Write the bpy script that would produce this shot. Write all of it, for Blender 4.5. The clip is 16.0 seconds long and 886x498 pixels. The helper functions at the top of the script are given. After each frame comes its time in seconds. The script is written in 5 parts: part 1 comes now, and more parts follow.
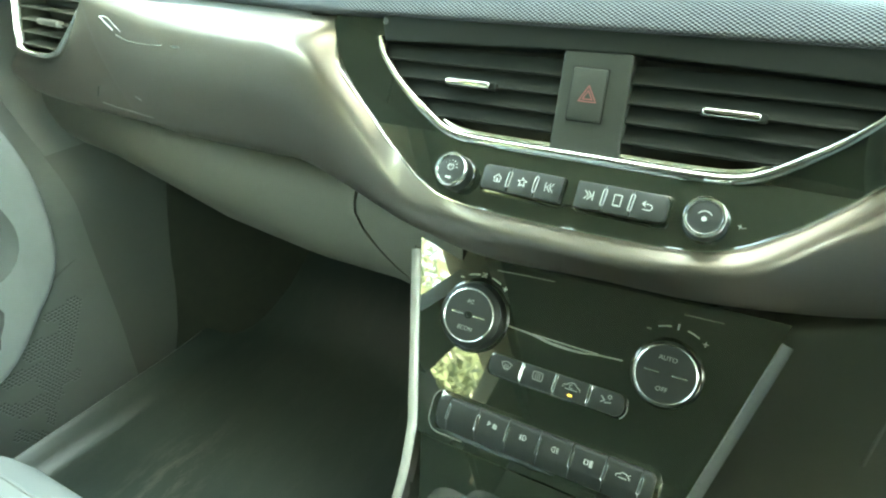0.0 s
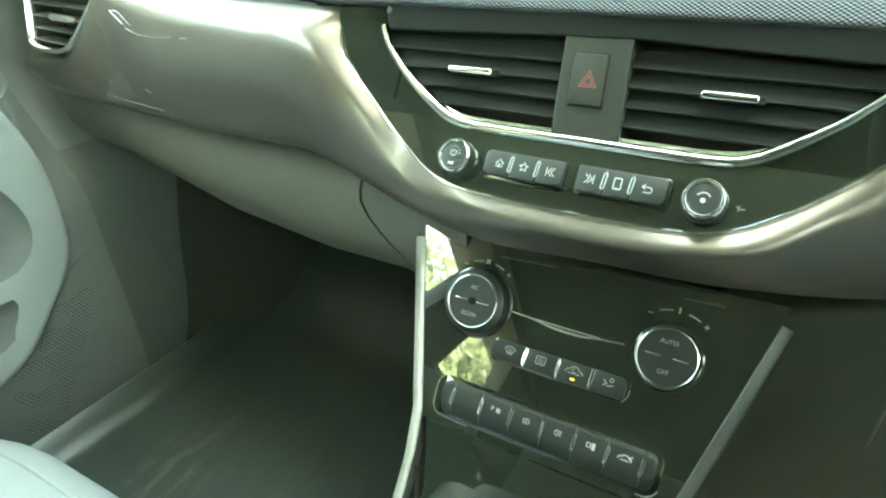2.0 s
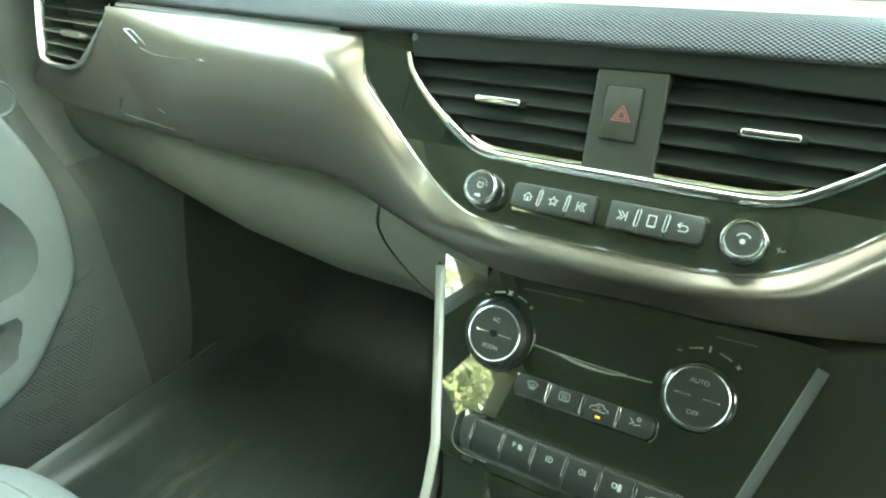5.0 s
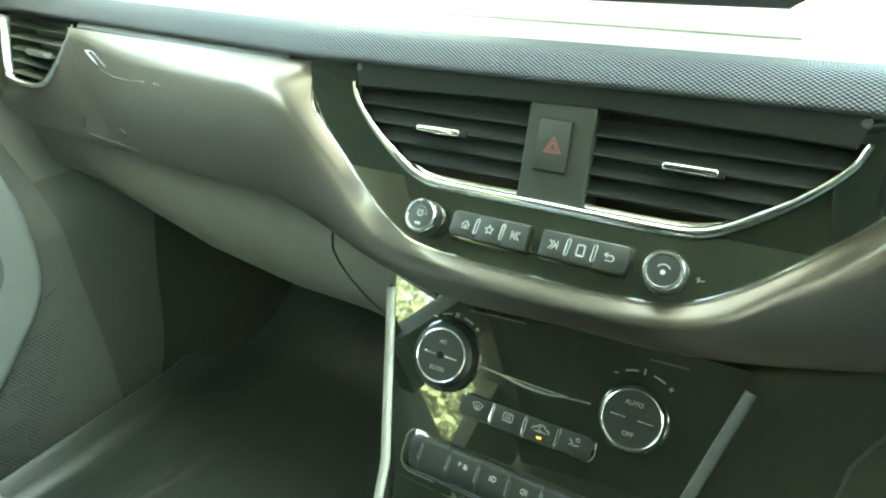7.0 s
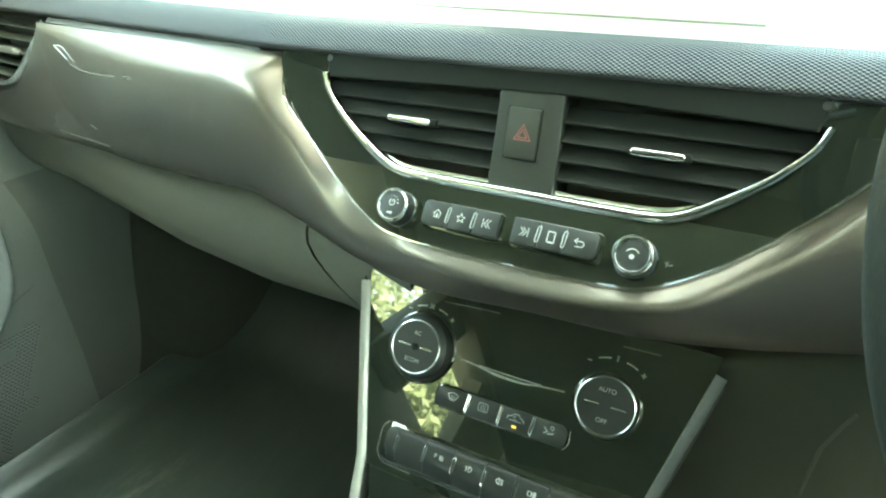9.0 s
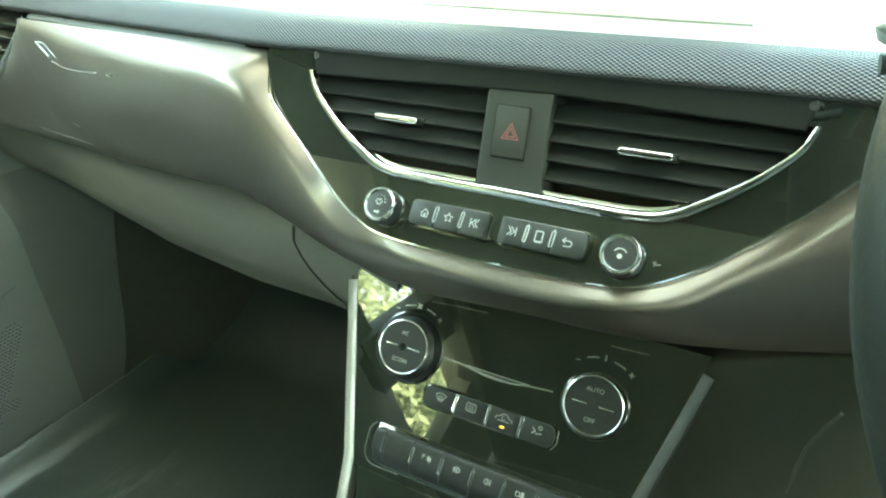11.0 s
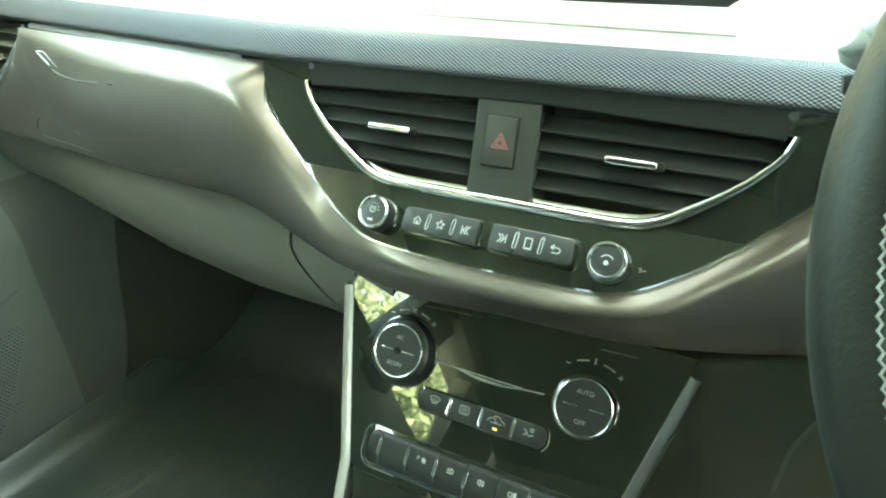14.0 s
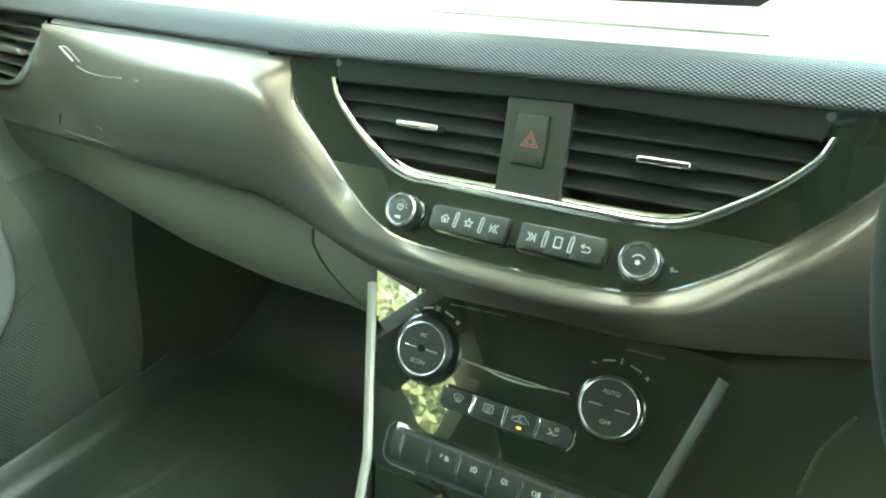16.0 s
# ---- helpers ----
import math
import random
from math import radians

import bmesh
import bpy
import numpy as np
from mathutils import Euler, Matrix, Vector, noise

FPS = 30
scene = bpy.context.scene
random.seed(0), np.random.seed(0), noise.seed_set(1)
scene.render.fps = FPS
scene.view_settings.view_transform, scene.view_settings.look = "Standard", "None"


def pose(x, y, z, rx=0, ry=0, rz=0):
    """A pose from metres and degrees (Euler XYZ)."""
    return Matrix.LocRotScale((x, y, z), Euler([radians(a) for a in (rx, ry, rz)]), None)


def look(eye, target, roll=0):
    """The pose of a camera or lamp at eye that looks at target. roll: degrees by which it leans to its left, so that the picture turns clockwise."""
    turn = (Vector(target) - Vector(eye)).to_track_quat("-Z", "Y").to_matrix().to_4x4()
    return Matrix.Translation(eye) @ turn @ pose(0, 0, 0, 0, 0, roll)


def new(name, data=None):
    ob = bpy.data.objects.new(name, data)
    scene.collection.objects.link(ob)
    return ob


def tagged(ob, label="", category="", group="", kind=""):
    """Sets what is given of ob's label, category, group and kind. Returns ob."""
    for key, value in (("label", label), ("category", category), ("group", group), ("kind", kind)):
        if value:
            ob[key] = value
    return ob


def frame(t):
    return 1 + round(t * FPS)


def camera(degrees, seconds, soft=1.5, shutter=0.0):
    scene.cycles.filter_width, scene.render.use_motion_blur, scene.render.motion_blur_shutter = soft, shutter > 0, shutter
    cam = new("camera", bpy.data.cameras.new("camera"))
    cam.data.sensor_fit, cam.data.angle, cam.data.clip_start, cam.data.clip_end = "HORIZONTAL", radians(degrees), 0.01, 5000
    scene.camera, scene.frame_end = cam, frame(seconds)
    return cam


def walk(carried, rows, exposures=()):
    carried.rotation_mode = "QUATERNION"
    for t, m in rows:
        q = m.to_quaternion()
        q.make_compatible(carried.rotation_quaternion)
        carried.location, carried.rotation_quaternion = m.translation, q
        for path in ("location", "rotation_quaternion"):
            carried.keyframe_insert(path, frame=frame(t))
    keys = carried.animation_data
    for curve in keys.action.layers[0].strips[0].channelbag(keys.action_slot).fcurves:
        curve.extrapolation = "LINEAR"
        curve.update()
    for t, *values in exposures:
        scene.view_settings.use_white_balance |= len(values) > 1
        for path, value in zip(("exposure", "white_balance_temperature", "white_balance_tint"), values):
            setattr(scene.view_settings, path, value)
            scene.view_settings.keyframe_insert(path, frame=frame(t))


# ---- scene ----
from mathutils.bvhtree import BVHTree

cam = camera(70.25, 16.0, soft=2.2)
# seconds, place in metres, yaw, pitch and lean in degrees
ROWS = [
    (0, 0.1197, -0.3665, 0.2924, 30.88, -29.11, -1.77), (0.5, 0.1130, -0.3812, 0.2904, 31.73, -29.53, -2.13),
    (1, 0.1194, -0.3699, 0.2883, 31.67, -29.39, -2.21), (1.5, 0.1239, -0.3701, 0.2822, 31.21, -29.16, -1.88),
    (2, 0.1286, -0.3730, 0.2871, 31.89, -29.24, -2.43), (2.5, 0.1244, -0.3656, 0.2804, 31.85, -29.12, -2.30),
    (3, 0.1189, -0.3576, 0.2828, 32.25, -29.48, -2.67), (3.2, 0.1155, -0.3602, 0.2831, 32.72, -29.43, -2.73),
    (5.3, 0.1036, -0.3675, 0.3020, 31.33, -28.06, -1.29), (5.5, 0.1124, -0.3589, 0.3065, 31.11, -27.93, -1.13),
    (6, 0.1205, -0.3599, 0.3127, 30.81, -27.82, -0.87), (6.5, 0.1314, -0.3513, 0.3127, 30.58, -27.86, -1.09),
    (7, 0.1351, -0.3515, 0.3142, 30.65, -27.90, -1.27), (7.5, 0.1334, -0.3471, 0.3084, 30.35, -27.82, -1.11),
    (8, 0.1368, -0.3554, 0.3145, 30.30, -27.97, -1.39), (8.5, 0.1422, -0.3488, 0.3095, 29.77, -27.89, -1.31),
    (9, 0.1442, -0.3502, 0.3060, 29.07, -27.78, -1.16), (9.2, 0.1473, -0.3478, 0.3070, 28.61, -27.88, -1.19),
    (11.3, 0.1431, -0.3476, 0.3047, 27.89, -27.87, -0.65), (11.5, 0.1430, -0.3477, 0.3046, 28.00, -27.90, -0.64),
    (12, 0.1457, -0.3467, 0.3044, 27.94, -27.90, -0.88), (12.5, 0.1396, -0.3554, 0.3130, 28.01, -27.73, -0.69),
    (13, 0.1436, -0.3466, 0.3077, 27.98, -27.91, -0.98), (13.5, 0.1473, -0.3465, 0.3092, 27.81, -27.86, -0.78),
    (14, 0.1522, -0.3503, 0.3135, 28.03, -27.89, -0.98), (14.5, 0.1532, -0.3453, 0.3108, 28.10, -28.00, -0.85),
    (15, 0.1477, -0.3430, 0.3101, 28.21, -27.73, -0.87), (15.5, 0.1517, -0.3474, 0.3112, 28.45, -27.82, -1.02),
    (16, 0.1388, -0.3573, 0.3132, 28.65, -28.00, -0.74),
]
EXPOSURE, KELVIN, TINT = 5.94, 9100, -22
walk(cam, [(t, pose(x, y, z, 90 + pitch, 0, yaw) @ pose(0, 0, 0, 0, 0, lean)) for t, x, y, z, yaw, pitch, lean in ROWS],
     exposures=[(0, EXPOSURE + 0.22, KELVIN, TINT), (3.2, EXPOSURE + 0.22, KELVIN, TINT), (5.3, EXPOSURE + 0.12, KELVIN, TINT), (6.5, EXPOSURE + 0.04, KELVIN, TINT), (9.0, EXPOSURE, KELVIN, TINT), (16, EXPOSURE, KELVIN, TINT)])

# ---- world and sun ----
SUN_ELEVATION, SUN_AZIMUTH = radians(60), radians(165)   # azimuth from straight ahead, towards the right
sun_way = Vector((math.sin(SUN_AZIMUTH) * math.cos(SUN_ELEVATION), math.cos(SUN_AZIMUTH) * math.cos(SUN_ELEVATION), math.sin(SUN_ELEVATION)))
world = bpy.data.worlds.new("sky")
world.use_nodes = True
scene.world = world
sky = world.node_tree.nodes.new("ShaderNodeTexSky")
sky.sky_type, sky.sun_disc = "NISHITA", False
sky.sun_elevation, sky.sun_rotation = SUN_ELEVATION, SUN_AZIMUTH
back = world.node_tree.nodes["Background"]
world.node_tree.links.new(sky.outputs[0], back.inputs[0])
sky.dust_density, sky.air_density = 3.0, 1.0
back.inputs[1].default_value = 0.13
sun = new("sun", bpy.data.lights.new("sun", "SUN"))
sun.data.energy, sun.data.angle, sun.data.color = 4.5, radians(0.5), (1.0, 0.95, 0.86)
sun.matrix_world = look(sun_way * 20, (0, 0, 0))


# ---- materials ----
def material(name, colour, rough=0.5, metal=0.0, vary=0.12, scale=40.0, bump=0.15, fine=400.0, coat=0.0, coat_rough=0.03, rough_vary=0.08, ior=1.5):
    """A surface with patches and fine grain in colour, gloss and relief."""
    m = bpy.data.materials.new(name)
    m.use_nodes = True
    nodes, links = m.node_tree.nodes, m.node_tree.links
    shader = nodes["Principled BSDF"]
    place = nodes.new("ShaderNodeTexCoord")
    big, small = nodes.new("ShaderNodeTexNoise"), nodes.new("ShaderNodeTexNoise")
    big.inputs["Scale"].default_value, big.inputs["Detail"].default_value = scale, 4
    small.inputs["Scale"].default_value, small.inputs["Detail"].default_value = fine, 3
    links.new(place.outputs["Object"], big.inputs["Vector"])
    links.new(place.outputs["Object"], small.inputs["Vector"])
    mix = nodes.new("ShaderNodeMix")
    mix.data_type = "RGBA"
    mix.inputs[6].default_value = (*[c * (1 - vary) for c in colour], 1)
    mix.inputs[7].default_value = (*[min(1, c * (1 + vary)) for c in colour], 1)
    links.new(big.outputs["Fac"], mix.inputs[0])
    links.new(mix.outputs[2], shader.inputs["Base Color"])
    span = nodes.new("ShaderNodeMapRange")
    span.inputs["To Min"].default_value, span.inputs["To Max"].default_value = max(0.0, rough - rough_vary), min(1.0, rough + rough_vary)
    links.new(big.outputs["Fac"], span.inputs["Value"])
    links.new(span.outputs[0], shader.inputs["Roughness"])
    if bump:
        relief = nodes.new("ShaderNodeBump")
        relief.inputs["Strength"].default_value, relief.inputs["Distance"].default_value = bump, 0.0004
        links.new(small.outputs["Fac"], relief.inputs["Height"])
        links.new(relief.outputs[0], shader.inputs["Normal"])
    shader.inputs["Metallic"].default_value = metal
    shader.inputs["IOR"].default_value = ior
    shader.inputs["Coat Weight"].default_value, shader.inputs["Coat Roughness"].default_value = coat, coat_rough
    return m


def dimpled(name, colour, pitch, rough):
    """Moulded plastic with rows of small pyramids, laid out on the surface's own length and width."""
    m = material(name, colour, rough, vary=0.1, bump=0)
    nodes, links = m.node_tree.nodes, m.node_tree.links
    place = nodes.new("ShaderNodeUVMap")
    split = nodes.new("ShaderNodeSeparateXYZ")
    links.new(place.outputs[0], split.inputs[0])
    waves = []
    for sign in (1, -1):
        add = nodes.new("ShaderNodeMath")
        add.operation = "MULTIPLY_ADD"
        add.inputs[1].default_value = sign * 0.62
        links.new(split.outputs[0], add.inputs[0])
        links.new(split.outputs[1], add.inputs[2])
        wave = nodes.new("ShaderNodeMath")
        wave.operation = "MULTIPLY"
        wave.inputs[1].default_value = 2 * math.pi / pitch
        links.new(add.outputs[0], wave.inputs[0])
        sine = nodes.new("ShaderNodeMath")
        sine.operation = "SINE"
        links.new(wave.outputs[0], sine.inputs[0])
        waves.append(sine)
    height = nodes.new("ShaderNodeMath")
    height.operation = "ADD"
    links.new(waves[0].outputs[0], height.inputs[0])
    links.new(waves[1].outputs[0], height.inputs[1])
    relief = nodes.new("ShaderNodeBump")
    relief.inputs["Strength"].default_value, relief.inputs["Distance"].default_value = 1.0, 0.00055
    links.new(height.outputs[0], relief.inputs["Height"])
    links.new(relief.outputs[0], nodes["Principled BSDF"].inputs["Normal"])
    return m


def glowing(name, colour, strength):
    m = bpy.data.materials.new(name)
    m.use_nodes = True
    shader = m.node_tree.nodes["Principled BSDF"]
    shader.inputs["Base Color"].default_value = (*colour, 1)
    shader.inputs["Emission Color"].default_value = (*colour, 1)
    shader.inputs["Emission Strength"].default_value = strength
    return m


def clear_glass(name):
    m = bpy.data.materials.new(name)
    m.use_nodes = True
    nodes, links = m.node_tree.nodes, m.node_tree.links
    out = nodes["Material Output"]
    nodes.remove(nodes["Principled BSDF"])
    clear, gloss, mix, edge = nodes.new("ShaderNodeBsdfTransparent"), nodes.new("ShaderNodeBsdfGlossy"), nodes.new("ShaderNodeMixShader"), nodes.new("ShaderNodeFresnel")
    clear.inputs[0].default_value = (0.90, 0.94, 0.91, 1)
    gloss.inputs["Roughness"].default_value = 0.0
    edge.inputs[0].default_value = 1.45
    links.new(edge.outputs[0], mix.inputs[0])
    links.new(clear.outputs[0], mix.inputs[1])
    links.new(gloss.outputs[0], mix.inputs[2])
    links.new(mix.outputs[0], out.inputs[0])
    return m


PAD = dimpled("grained_dash_plastic", (0.062, 0.067, 0.075), 0.0023, 0.55)
# Pale: the bright daylight on the dash top is put into this colour.
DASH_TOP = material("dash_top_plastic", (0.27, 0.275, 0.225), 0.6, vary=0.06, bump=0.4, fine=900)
SILVER = material("satin_silver_paint", (0.230, 0.203, 0.177), 0.39, metal=0.95, vary=0.03, scale=8, bump=0.03, fine=1500, coat=0.42, coat_rough=0.05, rough_vary=0.03)
GLOSS = material("piano_black", (0.014, 0.018, 0.013), 0.03, vary=0.2, scale=15, bump=0.0, rough_vary=0.015, coat=1.0, coat_rough=0.01)
CHROME = material("bright_chrome", (0.88, 0.89, 0.88), 0.12, metal=1.0, vary=0.02, scale=20, bump=0.0, rough_vary=0.04)
SATIN = material("satin_chrome", (0.37, 0.37, 0.345), 0.46, metal=1.0, vary=0.02, scale=6, bump=0.0, rough_vary=0.03)
RINGS = material("brushed_ring", (0.96, 0.96, 0.95), 0.24, metal=1.0, vary=0.03, scale=30, bump=0.02, fine=1500, rough_vary=0.05)
DARK = material("dark_grey_plastic", (0.035, 0.037, 0.036), 0.5, vary=0.15, bump=0.3, fine=700)
MID = material("mid_grey_plastic", (0.078, 0.081, 0.073), 0.55, vary=0.1, bump=0.35, fine=800)
LOWER = material("warm_grey_plastic", (0.108, 0.109, 0.087), 0.6, vary=0.08, bump=0.35, fine=800)
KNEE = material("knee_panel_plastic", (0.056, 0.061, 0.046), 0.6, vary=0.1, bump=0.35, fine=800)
POST = material("post_grey_plastic", (0.024, 0.027, 0.021), 0.55, vary=0.1, bump=0.35, fine=800)
SIDEGREY = material("console_side_plastic", (0.072, 0.079, 0.066), 0.55, vary=0.12, bump=0.35, fine=700)
DOORGREY = material("door_grey_plastic", (0.118, 0.126, 0.113), 0.5, vary=0.08, bump=0.35, fine=800)
DOORUPPER = material("upper_door_plastic", (0.30, 0.32, 0.305), 0.5, vary=0.05, bump=0.35, fine=800)
# Door grey made darker: the footwell's shade is put into this colour.
KICK = material("darkened_door_plastic", (0.078, 0.084, 0.071), 0.6, vary=0.1, bump=0.35, fine=800)
DOORPALE = material("pale_door_plastic", (0.255, 0.27, 0.258), 0.5, vary=0.06, bump=0.35, fine=800)
KEY = material("button_soft_black", (0.018, 0.021, 0.019), 0.45, vary=0.12, bump=0.15, fine=1200)
LOUVER = material("louver_black", (0.011, 0.013, 0.011), 0.75, vary=0.1, bump=0.1)
LOUVER.node_tree.nodes["Principled BSDF"].inputs["Specular IOR Level"].default_value = 0.15
VOID = material("duct_black", (0.10, 0.103, 0.092), 0.8, vary=0.1, bump=0)
INK = material("white_print", (0.46, 0.47, 0.45), 0.6, vary=0.03, bump=0)
ICON = material("pale_print", (0.36, 0.36, 0.34), 0.6, vary=0.03, bump=0)
DIMINK = material("grey_print", (0.20, 0.20, 0.19), 0.6, vary=0.03, bump=0)
RED = material("red_print", (0.25, 0.075, 0.075), 0.5, vary=0.03, bump=0)
DUCT = material("duct_grey", (0.05, 0.052, 0.045), 0.8, vary=0.1, bump=0)
AMBER = glowing("amber_lamp", (1.0, 0.55, 0.10), 0.035)
LEATHER = material("grey_leatherette", (0.24, 0.245, 0.235), 0.5, vary=0.07, scale=20, bump=0.5, fine=500)
THREAD = material("pale_thread", (0.20, 0.21, 0.19), 0.7, vary=0.1, bump=0.2)
RIM = material("wheel_leather", (0.019, 0.021, 0.017), 0.5, vary=0.15, bump=0.6, fine=420)
RIM.node_tree.nodes["Principled BSDF"].inputs["Specular IOR Level"].default_value = 0.3
CARPET = material("black_carpet", (0.018, 0.022, 0.013), 0.95, vary=0.4, scale=60, bump=1.0, fine=900)
MAT = material("rubber_mat", (0.029, 0.038, 0.032), 0.36, vary=0.2, scale=9, bump=0.4, fine=300, rough_vary=0.03)


def dusty(m, colour, scale, low, high, centre, reach):
    """Lays a patch of streaky dust over a surface's own colour."""
    nodes, links = m.node_tree.nodes, m.node_tree.links
    shader = nodes["Principled BSDF"]
    under = shader.inputs["Base Color"].links[0].from_socket
    place, stretch, noise, span, mix, patch, far, fade, both = (nodes.new("ShaderNode" + k) for k in ("TexCoord", "Mapping", "TexNoise", "MapRange", "Mix", "Mapping", "VectorMath", "MapRange", "Math"))
    stretch.inputs["Rotation"].default_value = (0, 0, 0.25)
    stretch.inputs["Scale"].default_value = scale
    noise.inputs["Scale"].default_value, noise.inputs["Detail"].default_value, noise.inputs["Roughness"].default_value = 1.0, 9, 0.74
    span.inputs["From Min"].default_value, span.inputs["From Max"].default_value = low, high
    patch.vector_type = "TEXTURE"
    patch.inputs["Location"].default_value, patch.inputs["Scale"].default_value = centre, reach
    far.operation, both.operation, mix.data_type = "LENGTH", "MULTIPLY", "RGBA"
    fade.inputs["From Min"].default_value, fade.inputs["From Max"].default_value = 1.0, 0.25
    fade.inputs["To Min"].default_value = 0.12
    links.new(place.outputs["Object"], stretch.inputs[0])
    links.new(place.outputs["Object"], patch.inputs[0])
    links.new(stretch.outputs[0], noise.inputs["Vector"])
    links.new(patch.outputs[0], far.inputs[0])
    links.new(far.outputs["Value"], fade.inputs["Value"])
    links.new(noise.outputs["Fac"], span.inputs["Value"])
    links.new(span.outputs[0], both.inputs[0])
    links.new(fade.outputs[0], both.inputs[1])
    links.new(both.outputs[0], mix.inputs[0])
    links.new(under, mix.inputs[6])
    mix.inputs[7].default_value = (*colour, 1)
    links.new(mix.outputs[2], shader.inputs["Base Color"])


dusty(MAT, (0.15, 0.145, 0.12), (46, 12, 9), 0.48, 0.80, (-.54, -.055, -.41), (.075, .15, .3))
LINER = material("headliner_cloth", (0.095, 0.117, 0.112), 0.95, vary=0.06, bump=0.5, fine=900)
PILLAR = material("pillar_plastic", (0.085, 0.092, 0.085), 0.6, vary=0.08, bump=0.2)
PAINT = material("bonnet_paint", (0.25, 0.26, 0.27), 0.3, metal=0.4, vary=0.03, bump=0.0, coat=0.8)
SCREEN = material("dark_screen_glass", (0.012, 0.013, 0.015), 0.08, vary=0.1, bump=0)
BEZEL = material("screen_bezel_grey", (0.030, 0.031, 0.034), 0.5, vary=0.08, bump=0.1)
BEZEL.node_tree.nodes["Principled BSDF"].inputs["Specular IOR Level"].default_value = 0.1
GLASS = clear_glass("window_glass")
LEAF = material("leaf_green", (0.13, 0.155, 0.085), 0.45, vary=0.6, scale=3, bump=0)
shine = LEAF.node_tree.nodes.new("ShaderNodeBsdfTranslucent")
shine.inputs[0].default_value = (0.40, 0.45, 0.32, 1)
blend = LEAF.node_tree.nodes.new("ShaderNodeMixShader")
blend.inputs[0].default_value = 0.32
LEAF.node_tree.links.new(LEAF.node_tree.nodes["Principled BSDF"].outputs[0], blend.inputs[1])
LEAF.node_tree.links.new(shine.outputs[0], blend.inputs[2])
LEAF.node_tree.links.new(blend.outputs[0], LEAF.node_tree.nodes["Material Output"].inputs[0])
BARK = material("bark", (0.12, 0.09, 0.06), 0.9, vary=0.3, scale=10, bump=0.8, fine=60)
EARTH = material("dusty_ground", (0.22, 0.21, 0.185), 0.95, vary=0.25, scale=0.6, bump=0.5, fine=20)


# ---- building helpers ----
def thing(name, label, category, group="", kind=""):
    return tagged(new(name), label, category, group, kind)


def finish(bm, sharp=32.0):
    bmesh.ops.remove_doubles(bm, verts=bm.verts, dist=1e-6)
    bmesh.ops.recalc_face_normals(bm, faces=bm.faces)
    for f in bm.faces:
        f.smooth = True
    for e in bm.edges:
        if len(e.link_faces) == 2 and e.calc_face_angle(0) > radians(sharp):
            e.smooth = False


def part(name, bm, mat, parent=None, label="", m=None, sharp=32.0):
    """Links a bmesh as one mesh object under a thing or a part."""
    if m is not None:
        bm.transform(m)
    finish(bm, sharp)
    mesh = bpy.data.meshes.new(name)
    bm.to_mesh(mesh)
    bm.free()
    mesh.materials.append(mat)
    ob = new(name, mesh)
    if parent is not None:
        ob.parent = parent
    if label:
        ob["label"] = label
    return ob


def structure(name, bm, mat, label, category, m=None):
    return tagged(part(name, bm, mat, None, "", m), label, category, kind="structure")


def spline(points, n):
    """n points along a smooth curve through the control points, evenly spaced by length."""
    p = [Vector(q) for q in points]
    p = [2 * p[0] - p[1]] + p + [2 * p[-1] - p[-2]]
    dense = []
    for i in range(1, len(p) - 2):
        for k in range(24):
            t = k / 24
            a, b, c, d = p[i - 1], p[i], p[i + 1], p[i + 2]
            dense.append(0.5 * (2 * b + (c - a) * t + (2 * a - 5 * b + 4 * c - d) * t * t + (3 * b - a - 3 * c + d) * t ** 3))
    dense.append(p[-2])
    run = [0.0]
    for a, b in zip(dense, dense[1:]):
        run.append(run[-1] + (b - a).length)
    out, j = [], 0
    for k in range(n):
        s = run[-1] * k / (n - 1)
        while j < len(run) - 2 and run[j + 1] < s:
            j += 1
        f = (s - run[j]) / max(1e-12, run[j + 1] - run[j])
        out.append(dense[j].lerp(dense[j + 1], f))
    return out


def stations(points, per):
    """A smooth curve with a fixed number of steps between neighbouring control points."""
    p = [Vector(q) for q in points]
    p = [2 * p[0] - p[1]] + p + [2 * p[-1] - p[-2]]
    out = []
    for i in range(1, len(p) - 2):
        for k in range(per):
            t = k / per
            a, b, c, d = p[i - 1], p[i], p[i + 1], p[i + 2]
            out.append(0.5 * (2 * b + (c - a) * t + (2 * a - 5 * b + 4 * c - d) * t * t + (3 * b - a - 3 * c + d) * t ** 3))
    out.append(p[-2])
    return out


def loft(bm, rows, closed=False, uv=False):
    """A skin over rows of points. With uv, lays the running lengths into a UV map."""
    grid = [[bm.verts.new(q) for q in row] for row in rows]
    layer = bm.loops.layers.uv.verify() if uv else None
    across = {}
    if uv:
        for j in range(len(grid[0])):
            run = 0.0
            for i in range(len(grid)):
                if i:
                    run += (grid[i][j].co - grid[i - 1][j].co).length
                across[grid[i][j]] = run
    n = len(grid[0])
    for a, b in zip(grid, grid[1:]):
        for j in range(n if closed else n - 1):
            q = (a[j], a[(j + 1) % n], b[(j + 1) % n], b[j])
            if len(set(q)) == 4:
                f = bm.faces.new(q)
                if uv:
                    for lp in f.loops:
                        lp[layer].uv = (lp.vert.co.x, across[lp.vert])
    return grid


